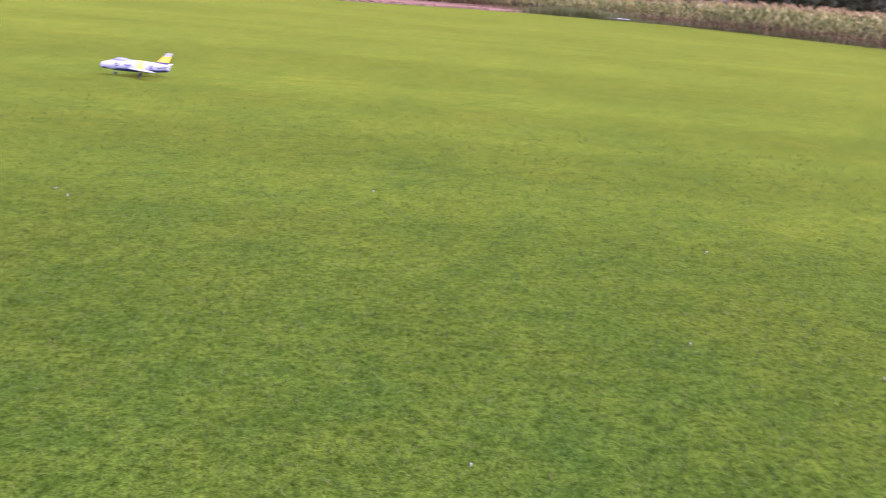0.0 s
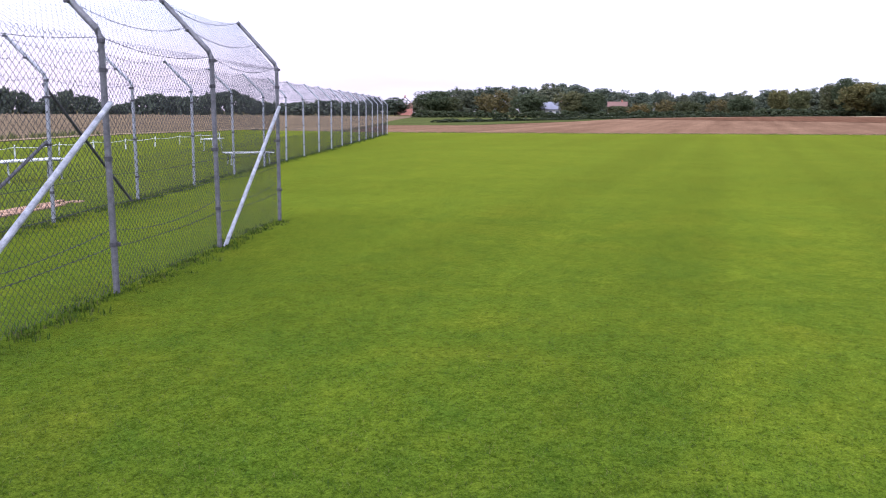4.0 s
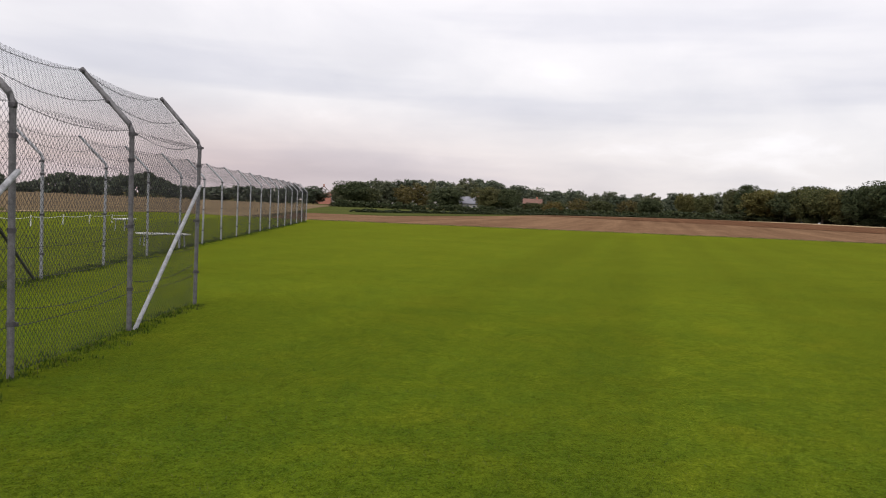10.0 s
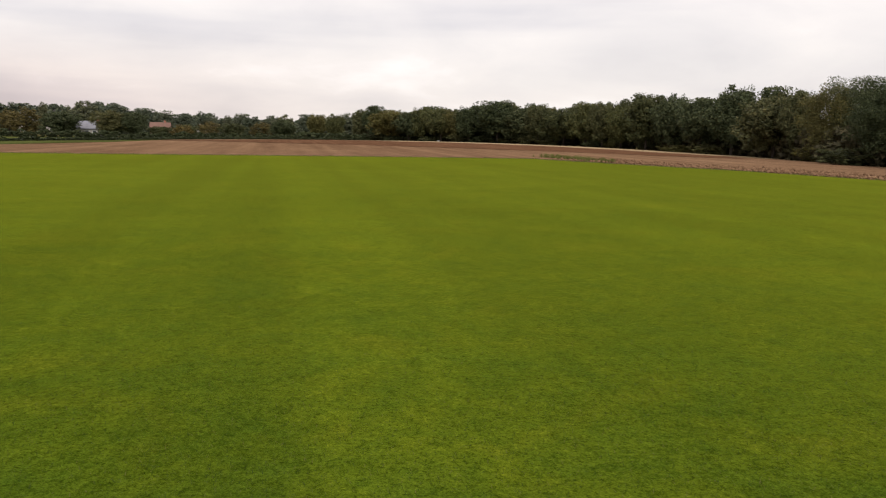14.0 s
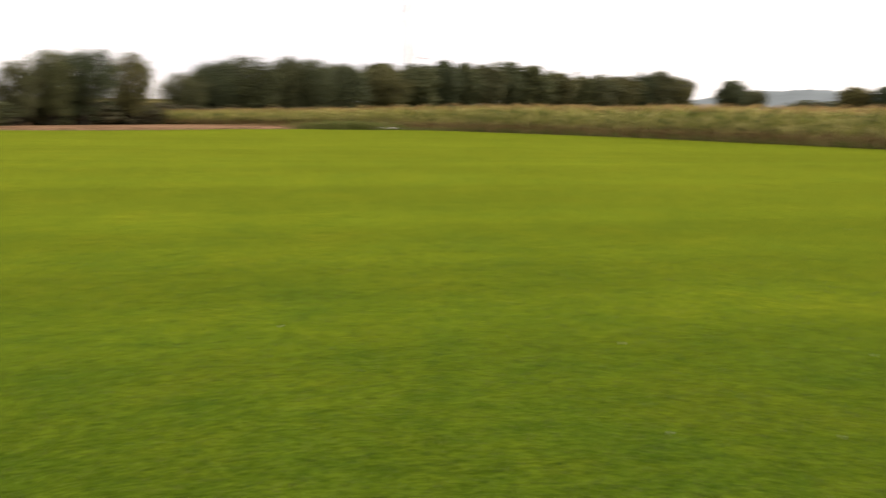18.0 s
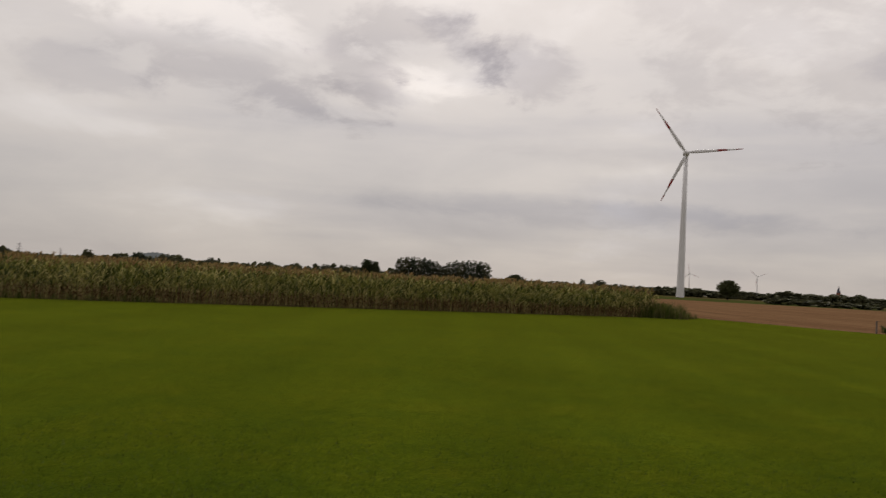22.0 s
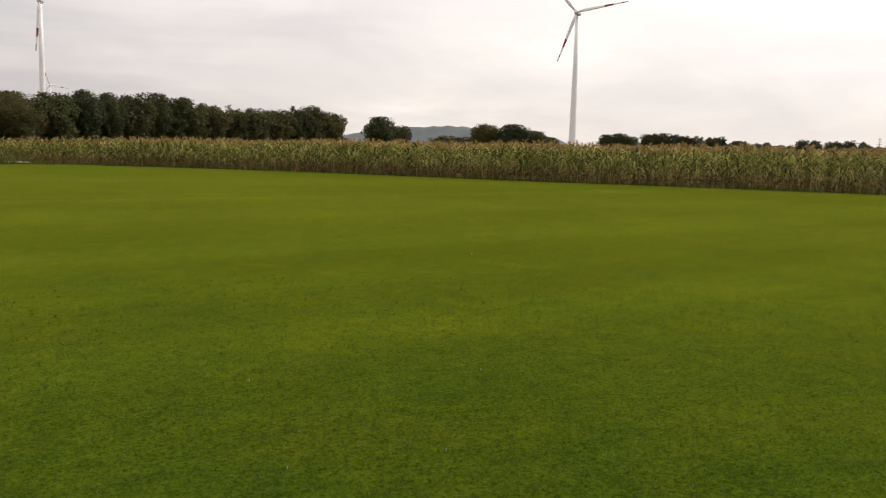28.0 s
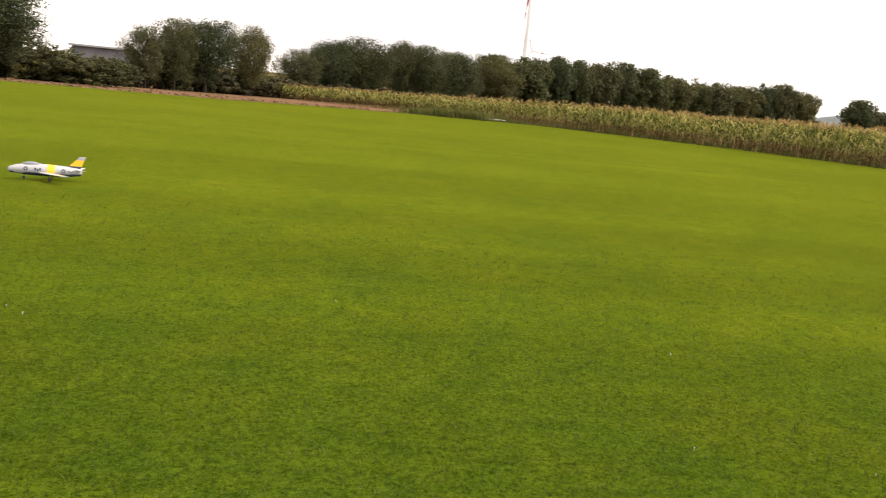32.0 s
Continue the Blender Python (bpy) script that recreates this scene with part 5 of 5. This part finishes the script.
house("house", 97.1, 350, 7, 6, 4.2, 1.9, 98, M_WALL_BRICK, M_ROOF_RED, "long brick building with a red roof between trees", 4)
house("house", -108.65, 1300, 12, 9, 8, 2.5, 20, M_WALL, M_ROOF_GREY, "pale farm building on the skyline", 4)


def flat_shed():
    x, y = at_bearing(13.7, 105)
    root = new("shed")
    root.matrix_basis = pose(x, y, ground_z(x, y), 0, 0, 12)
    tagged(root, "grey flat-roofed shed behind the hedge", "shed")
    bm = bmesh.new()
    box(bm, 0, 0, 1.6, 6.6, 5, 3.2, 0, 0.03)
    part("wall", bm, M_ROOF_GREY, root)
    bm = bmesh.new()
    box(bm, 0, 0, 3.28, 7.2, 5.6, 0.16, 0, 0.02)
    rf = part("roof", bm, M_ROOF_GREY, root)
    bm = bmesh.new()
    box(bm, 0, -2.83, 3.28, 7.24, 0.05, 0.2, 0, 0.01)
    part("fascia", bm, M_STRUT, rf, "pale metal fascia")


flat_shed()


def church():
    x, y = at_bearing(-113.55, 2450)
    root = new("church_tower")
    root.matrix_basis = pose(x, y, 0)
    tagged(root, "dark church tower with a pointed spire on the skyline", "church")
    bm = bmesh.new()
    box(bm, 0, 0, 13, 8, 8, 30)
    part("tower", bm, M_WALL_BRICK, root)
    bm = bmesh.new()
    bmesh.ops.create_cone(bm, cap_ends=True, segments=8, radius1=5.2, radius2=0.15, depth=18, matrix=Matrix.Translation((0, 0, 37)))
    part("spire", bm, M_STONE, root)


church()


def pylon(az, d, h):
    x, y = at_bearing(az, d)
    root = new("power_pylon")
    root.matrix_basis = pose(x, y, 0, 0, 0, az + 20)
    tagged(root, "grey steel lattice power pylon on the skyline", "pylon", "power pylons")
    for sx in (-1, 1):
        for sy in (-1, 1):
            bm = bmesh.new()
            tube(bm, [(sx * 3.5, sy * 3.5, -1), (sx * 1.1, sy * 1.1, h * 0.6), (sx * 0.25, sy * 0.25, h)], [0.3, 0.25, 0.15], 4)
            part("leg", bm, M_STEEL, root)
    for z, w in ((0.62, 8.5), (0.76, 7.0), (0.9, 5.0)):
        bm = bmesh.new()
        box(bm, 0, 0, h * z, w * 2, 0.5, 0.7)
        part("cross_arm", bm, M_STEEL, root)
    for i in range(5):
        z0, z1 = h * i * 0.12, h * (i + 1) * 0.12
        r0, r1 = 3.5 - 2.4 * i * 0.2, 3.5 - 2.4 * (i + 1) * 0.2
        for sy in (-1, 1):
            bm = bmesh.new()
            tube(bm, [(-r0, sy * r0, z0), (r1, sy * r1, z1)], 0.15, 4)
            tube(bm, [(r0, sy * r0, z0), (-r1, sy * r1, z1)], 0.15, 4)
            part("lattice", bm, M_STEEL, root)


def hill(name, az0, az1, d, top, label):
    a0, a1 = min(az0, az1), max(az0, az1)
    V, F = [], []
    n, m = 48, 8
    for i in range(n + 1):
        t = i / n
        az = a0 + (a1 - a0) * t
        prof = math.sin(math.pi * t) ** 0.45 * (0.86 + 0.14 * noise.noise(Vector((t * 5, d * 0.001, 1))) + 0.05 * noise.noise(Vector((t * 30, 2, 1))))
        for j in range(m + 1):
            s = j / m
            x, y = at_bearing(az, d + s * 500)
            V.append((x, y, -3 + (top * prof + 3) * math.sin(math.pi * s)))
    for i in range(n):
        for j in range(m):
            F.append((i * (m + 1) + j, (i + 1) * (m + 1) + j, (i + 1) * (m + 1) + j + 1, i * (m + 1) + j + 1))
    tagged(new(name, quad_mesh(name, V, F, [M_HILL], smooth=True)), label, "hill", kind="structure")


for az, d, h in ((-63.05, 2500, 46), (-65.3, 3000, 46), (-61.5, 3400, 46)):
    pylon(az, d, h)
hill("hill_north", -44.8, -29.5, 2900, 76, "far wooded hill with haze in its blue-grey colour")
hill("hill_east", -72.7, -68.6, 3300, 62, "far wooded spoil hill with haze in its blue-grey colour")


# ---- maize ----
def corn_templates(rnd, count, full=True):
    out = []
    for _ in range(count):
        V, F, M = [], [], []

        def ribbon(pts, w0, w1, side, mat):
            o = len(V)
            n = len(pts)
            for i, p in enumerate(pts):
                t = i / (n - 1)
                w = (w0 * (1 - t) + w1 * t) * (1 if 0 < i else 0.6)
                V.append(p - side * w)
                V.append(p + side * w)
            for i in range(n - 1):
                F.append((o + 2 * i, o + 2 * i + 1, o + 2 * i + 3, o + 2 * i + 2))
                M.append(mat)

        Hs = 1.72 * rnd.uniform(0.93, 1.07)
        if full:
            o = len(V)
            for z, r in ((0, 0.011), (Hs, 0.006)):
                for k in range(3):
                    V.append(np.array((r * math.cos(k * 2.1), r * math.sin(k * 2.1), z)))
            for k in range(3):
                F.append((o + k, o + (k + 1) % 3, o + 3 + (k + 1) % 3, o + 3 + k))
                M.append(0)
        a = rnd.uniform(0, 6.28)
        for i in range(13 if full else 2):
            z = (0.12 + 0.112 * i if full else 1.1 + 0.16 * i) * rnd.uniform(0.95, 1.05)
            a += 3.14 + rnd.uniform(-0.6, 0.6)
            L = rnd.uniform(0.5, 0.8) * (0.7 if i == 0 or z > 1.5 else 1)
            dry = z < rnd.uniform(0.25, 0.85)
            d = np.array((math.cos(a), math.sin(a), 0))
            side = np.array((-math.sin(a), math.cos(a), rnd.uniform(-1.3, 1.3)))
            side = side / np.linalg.norm(side)
            k = rnd.uniform(0.0, 1.0)
            if dry:
                pts = [np.array((0, 0, z)), d * L * 0.22 + (0, 0, z + 0.12), d * L * 0.46 + (0, 0, z + 0.06), d * L * 0.6 + (0, 0, z - 0.14 - 0.1 * k), d * L * 0.64 + (0, 0, z - 0.3 - 0.2 * k)]
            else:
                pts = [np.array((0, 0, z)), d * L * 0.22 + (0, 0, z + 0.20), d * L * 0.50 + (0, 0, z + 0.33 - 0.05 * k), d * L * 0.78 + (0, 0, z + 0.30 - 0.2 * k), d * L * 0.98 + (0, 0, z + 0.20 - 0.42 * k)]
            ribbon(pts, 0.022 if dry else 0.034, 0.005, side, 1 if dry else 0)
        for k in range(8 if full else 10):
            aa = rnd.uniform(0, 6.28)
            out_ = rnd.uniform(0.05, 0.2) if k else 0.01
            dd = np.array((math.cos(aa), math.sin(aa), 0))
            sd = np.array((-math.sin(aa), math.cos(aa), 0))
            ribbon([np.array((0, 0, Hs - 0.12)), dd * out_ * 0.6 + (0, 0, Hs + 0.07), dd * out_ * 1.2 + (0, 0, Hs + rnd.uniform(0.04, 0.17))], 0.016, 0.009, sd, 2)
        out.append((np.array(V), np.array(F), np.array(M)))
    return out


def corn_height(x, y):
    return 1.02 - 0.28 * min(max((y - 66) / 20, 0), 1)


def scatter(name, temps, places, mats, label, category, rnd):
    Vs, Fs, Ms, off = [], [], [], 0
    by = {}
    for i, p in enumerate(places):
        by.setdefault(i % len(temps), []).append(p)
    for k, ps in by.items():
        V, F, M = temps[k]
        ps = np.array(ps)
        n = len(ps)
        ang = rnd.uniform(0, 6.28, n)
        c, s = np.cos(ang)[:, None], np.sin(ang)[:, None]
        sc = ps[:, 3][:, None]
        lx, ly = rnd.normal(0, 0.04, n)[:, None], rnd.normal(0, 0.04, n)[:, None]
        X = (V[None, :, 0] * c - V[None, :, 1] * s) * sc + V[None, :, 2] * lx + ps[:, 0][:, None]
        Y = (V[None, :, 0] * s + V[None, :, 1] * c) * sc + V[None, :, 2] * ly + ps[:, 1][:, None]
        Z = V[None, :, 2] * sc + ps[:, 2][:, None]
        Vs.append(np.stack([X, Y, Z], 2).reshape(-1, 3))
        Fs.append((F[None] + (np.arange(n) * len(V))[:, None, None]).reshape(-1, F.shape[1]) + off)
        Ms.append(np.tile(M, n))
        off += n * len(V)
    me = quad_mesh(name, np.concatenate(Vs), np.concatenate(Fs), mats, np.concatenate(Ms))
    return tagged(new(name, me), label, category, kind="stuff")


def maize():
    rnd = np.random.RandomState(4)
    full, tops = corn_templates(rnd, 14), corn_templates(rnd, 8, False)
    near, far = [], []
    line = CORN_FRONT
    def row(points, depth, step, target, hscale):
        for (x0, y0), (x1, y1) in zip(points, points[1:]):
            L = math.hypot(x1 - x0, y1 - y0)
            nx, ny = (y1 - y0) / L, -(x1 - x0) / L
            t = 0.0
            while t < L:
                x = x0 + (x1 - x0) * t / L + nx * depth + rnd.uniform(-0.1, 0.1)
                y = y0 + (y1 - y0) * t / L + ny * depth + rnd.uniform(-0.1, 0.1)
                target.append((x, y, ground_z(x, y), hscale * corn_height(x, y) * rnd.uniform(0.9, 1.08) * (1 + 0.06 * noise.noise(Vector((x * 0.15, y * 0.15, 0))))))
                t += step * rnd.uniform(0.7, 1.3)
    edge = [(12.5, 71), (4, 80), (-8.5, 87)]
    for i in range(6):
        row(line, 0.15 + 0.75 * i, 0.24 if i < 3 else 0.34, near, 1.0)
    for i in range(4):
        row(edge, 0.15 + 0.75 * i, 0.25, near, 1.0)
    for i in range(16):
        row(line, 4.8 + 0.9 * i, 0.45 + 0.02 * i, far, 1.0)
    for i in range(12):
        row(edge, 3.2 + 0.9 * i, 0.5, far, 1.0)
    row([(59.2, -13.4), (64.5, -9.8)], 0.2, 0.25, near, 0.9)
    row([(59.6, -13.9), (64.9, -10.3)], 0.2, 0.4, near, 0.62)
    scatter("maize_field_edge", full, near, [M_CORN, M_CORN_DRY, M_TASSEL], "ripening maize plants with dry lower leaves at the field edge", "maize", rnd)
    scatter("maize_field", tops, far, [M_CORN, M_CORN_DRY, M_TASSEL], "standing maize with pinkish brown tassels", "maize", rnd)


maize()


# ---- weeds, plank, beet row, verge ----
def tuft_templates(rnd, count, h, spread, blades, width):
    out = []
    for _ in range(count):
        V, F, M = [], [], []
        for _b in range(blades):
            a, r = rnd.uniform(0, 6.28), rnd.uniform(0, spread)
            bx, by = math.cos(a) * r, math.sin(a) * r
            hh = h * rnd.uniform(0.5, 1.1)
            la = rnd.uniform(0, 6.28)
            ln = hh * rnd.uniform(0.1, 0.6)
            d = np.array((math.cos(la), math.sin(la), 0))
            s = np.array((-math.sin(la), math.cos(la), 0)) * width
            o = len(V)
            base = np.array((bx, by, 0))
            mid = base + d * ln * 0.4 + (0, 0, hh * 0.65)
            tip = base + d * ln + (0, 0, hh)
            V += [base - s, base + s, mid + s * 0.8, mid - s * 0.8, tip + s * 0.15, tip - s * 0.15]
            F += [(o, o + 1, o + 2, o + 3), (o + 3, o + 2, o + 4, o + 5)]
            M += [0, 0]
        out.append((np.array(V), np.array(F), np.array(M)))
    return out


def along(points, step, jitter, rnd, s0=0.7, s1=1.3):
    out = []
    for (x0, y0), (x1, y1) in zip(points, points[1:]):
        L = math.hypot(x1 - x0, y1 - y0)
        for t in np.arange(0, L, step):
            x = x0 + (x1 - x0) * t / L + rnd.normal(0, jitter)
            y = y0 + (y1 - y0) * t / L + rnd.normal(0, jitter)
            out.append((x, y, ground_z(x, y) - 0.01, rnd.uniform(s0, s1)))
    return out


def verges():
    rnd = np.random.RandomState(8)
    low = tuft_templates(rnd, 8, 0.05, 0.10, 14, 0.004)
    tall = tuft_templates(rnd, 8, 0.5, 0.25, 26, 0.012)
    fence_foot = along([(-4.41, -4.48), (-12.82, -6.42)], 0.035, 0.10, rnd, 0.6, 1.3) + along([(-8.05, -8.46), (-59, -23.4)], 0.07, 0.15, rnd, 0.8, 1.7)
    scatter("fence_grass", low, fence_foot, [M_TUFT], "uncut grass along the foot of the fences", "grass", rnd)
    edge = along(GRASS[0:4], 0.06, 0.3, rnd, 0.9, 2.2) + along(GRASS[3:12], 0.22, 0.22, rnd, 1.0, 2.8) + along(GRASS[16:20], 0.3, 0.3, rnd, 0.7, 1.5)
    scatter("field_verge", low, edge, [M_WEED], "ragged rough grass along the edge of the mown field", "grass", rnd)
    w = along([(-10, -31.2), (-26, -35.0), (-50, -41.0)], 0.14, 0.6, rnd, 0.3, 0.75) + along([(-83, 25.5), (-69, 27)], 0.10, 0.5, rnd, 0.35, 0.9) + along(CORN_FRONT[2:], 0.22, 0.3, rnd, 0.4, 0.9) + along([(5, 66), (13, 68.5)], 0.06, 0.5, rnd, 0.6, 1.4) + along([(6.8, 64.9), (10.6, 65.3)], 0.03, 0.4, rnd, 0.7, 1.5) + along([(10.6, 65.2), (17, 64.5)], 0.08, 0.3, rnd, 0.3, 0.6) + along([(58.4, -12.8), (60.0, -14.6)], 0.035, 0.4, rnd, 1.2, 2.3) + along([(60.0, -14.6), (61.4, -16.2)], 0.05, 0.4, rnd, 0.6, 1.2)
    scatter("weed_strip", tall, w, [M_WEED], "rank weeds at the edge of the maize and soil", "weeds", rnd)
    leafy = tuft_templates(rnd, 6, 0.36, 0.28, 30, 0.035)
    beet = along([(53.4, -26.3), (44.2, -31.8)], 0.10, 0.22, rnd, 0.9, 1.5) + along([(54.6, -27.3), (45.4, -32.8)], 0.10, 0.22, rnd, 0.9, 1.5) + along([(55.8, -28.3), (46.6, -33.8)], 0.12, 0.22, rnd, 0.9, 1.6)
    scatter("beet_crop", leafy, beet, [M_LEAFY], "low leafy dark green crop in rows beyond the fence posts", "crop", rnd)


verges()


def clods():
    """Broken lumps of earth along the near edge of the bare field."""
    rnd = np.random.RandomState(17)
    temps = []
    for _ in range(6):
        V, F = [], []
        for a in range(3):
            for b in range(5):
                ph, th = (a + 0.5) * math.pi / 3.2, b * 2 * math.pi / 5
                r = 0.09 * rnd.uniform(0.6, 1.3)
                V.append((r * math.sin(ph) * math.cos(th), r * math.sin(ph) * math.sin(th), 0.05 + r * 0.7 * math.cos(ph)))
        for a in range(2):
            for b in range(5):
                F.append((a * 5 + b, (a + 1) * 5 + b, (a + 1) * 5 + (b + 1) % 5, a * 5 + (b + 1) % 5))
        V.append((0, 0, 0.12))
        for b in range(5):
            F.append((15, b, (b + 1) % 5, 15))
        F = [f for f in F if len(set(f)) == 4] + [(15, b, (b + 1) % 5, (b + 2) % 5) for b in (0, 2)]
        temps.append((np.array(V), np.array(F), np.zeros(len(F), int)))
    places = []
    for (x0, y0), (x1, y1), depth, n in (((-60, 29), (-22, 37.5), 9, 1500), ((-22, 37.5), (-20, 50), 8, 500), ((-20, 50), (6, 66), 6, 260), ((-75, 22), (-60, 29), 10, 500)):
        L = math.hypot(x1 - x0, y1 - y0)
        for t, dd in zip(rnd.uniform(0, 1, n), rnd.uniform(0.2, 1, n) ** 1.5 * depth):
            x, y = x0 + (x1 - x0) * t - (y1 - y0) / L * dd, y0 + (y1 - y0) * t + (x1 - x0) / L * dd
            places.append((x, y, ground_z(x, y) - 0.04, rnd.uniform(0.4, 1.9) * (0.6 if y > 50 else 1.0)))
    scatter("soil_clods", temps, places, [M_SOIL], "lumps of broken light brown earth at the field edge", "soil", rnd)


clods()


def plank():
    root = new("loading_plank")
    x, y = 11.5, 66.3
    root.matrix_basis = pose(x, y, ground_z(x, y) + 0.03, 0, 0, 8)
    tagged(root, "pale wooden pallet boards lying at the maize corner", "boards")
    for i in range(4):
        bm = bmesh.new()
        box(bm, 0, -0.5 + i * 0.3, 0.10, 2.0, 0.26, 0.03, 0, 0.006)
        part("board", bm, M_BOARD, root)
    for sx in (-0.8, 0, 0.8):
        bm = bmesh.new()
        box(bm, sx, -0.05, 0.045, 0.1, 1.2, 0.09, 0, 0.006)
        part("bearer", bm, M_BARK, root)


plank()


def wire_fence():
    root = new("field_fence")
    root.matrix_basis = pose(52.3, -25.1, 0)
    tagged(root, "low wooden post and wire fence at the field edge", "fence")
    d = Vector((-9.5, -5.6, 0)).normalized()
    tops = []
    for i in range(6):
        p = d * (i * 2.3)
        bm = bmesh.new()
        box(bm, p.x, p.y, 0.30, 0.075, 0.075, 0.8, 0.3, 0.01)
        part("post", bm, M_STAKE_WOOD, root)
        tops.append(p)
    for z in (0.4, 0.68):
        bm = bmesh.new()
        tube(bm, [(p.x, p.y, z) for p in tops], 0.006, 4, False)
        part("wire", bm, M_WIRE, root)


wire_fence()


# ---- lawn blades near the walker ----
def lawn():
    rnd = np.random.RandomState(21)
    n = 330000
    r = 1.5 + np.minimum(rnd.gamma(2.6, 1.35, n), 7.0 + 2.5 * rnd.rand(n))
    a = rnd.uniform(0, 2 * math.pi, n)
    x, y = -0.8 + r * np.cos(a), r * np.sin(a)
    h = 0.024 * rnd.uniform(0.4, 1.35, n)
    la = rnd.uniform(0, 6.28, n)
    ln = h * rnd.uniform(0.3, 1.8, n)
    w = 0.0021 * (1 + r * 0.11)
    s = la + 1.57 + rnd.normal(0, 0.5, n)
    V = np.empty((n, 3, 3), np.float32)
    V[:, 0] = np.stack([x - w * np.cos(s), y - w * np.sin(s), np.full(n, -0.002)], 1)
    V[:, 1] = np.stack([x + w * np.cos(s), y + w * np.sin(s), np.full(n, -0.002)], 1)
    V[:, 2] = np.stack([x + ln * np.cos(la), y + ln * np.sin(la), h], 1)
    me = quad_mesh("lawn_blades", V.reshape(-1, 3), np.arange(3 * n).reshape(-1, 3), [M_BLADE])
    tagged(new("lawn_blades", me), "short mown grass blades of the runway", "grass", kind="stuff")


lawn()


def clover():
    """Small white flower heads scattered in the lawn."""
    rnd = np.random.RandomState(31)
    spots = [(-0.44, 6.4), (-2.4, 5.6), (-2.55, 5.75), (1.84, 5.5), (1.33, 3.9), (2.16, 3.67), (7.6, 10.3), (0.26, 2.65), (-4.26, 2.65), (3.4, 4.9)]
    V, F = [], []
    for x, y in spots:
        o, r, zc = len(V), rnd.uniform(0.003, 0.005), 0.026
        for k in range(6):
            V.append((x + r * math.cos(k * 1.047), y + r * math.sin(k * 1.047), zc))
        V += [(x, y, zc + r * 0.8), (x, y, 0.0)]
        for k in range(6):
            F += [(o + k, o + (k + 1) % 6, o + 6), (o + (k + 1) % 6, o + k, o + 7)]
    tagged(new("clover_flowers", quad_mesh("clover_flowers", V, F, [M_BOARD])), "tiny white clover heads in the mown grass", "flowers", kind="stuff")


clover()
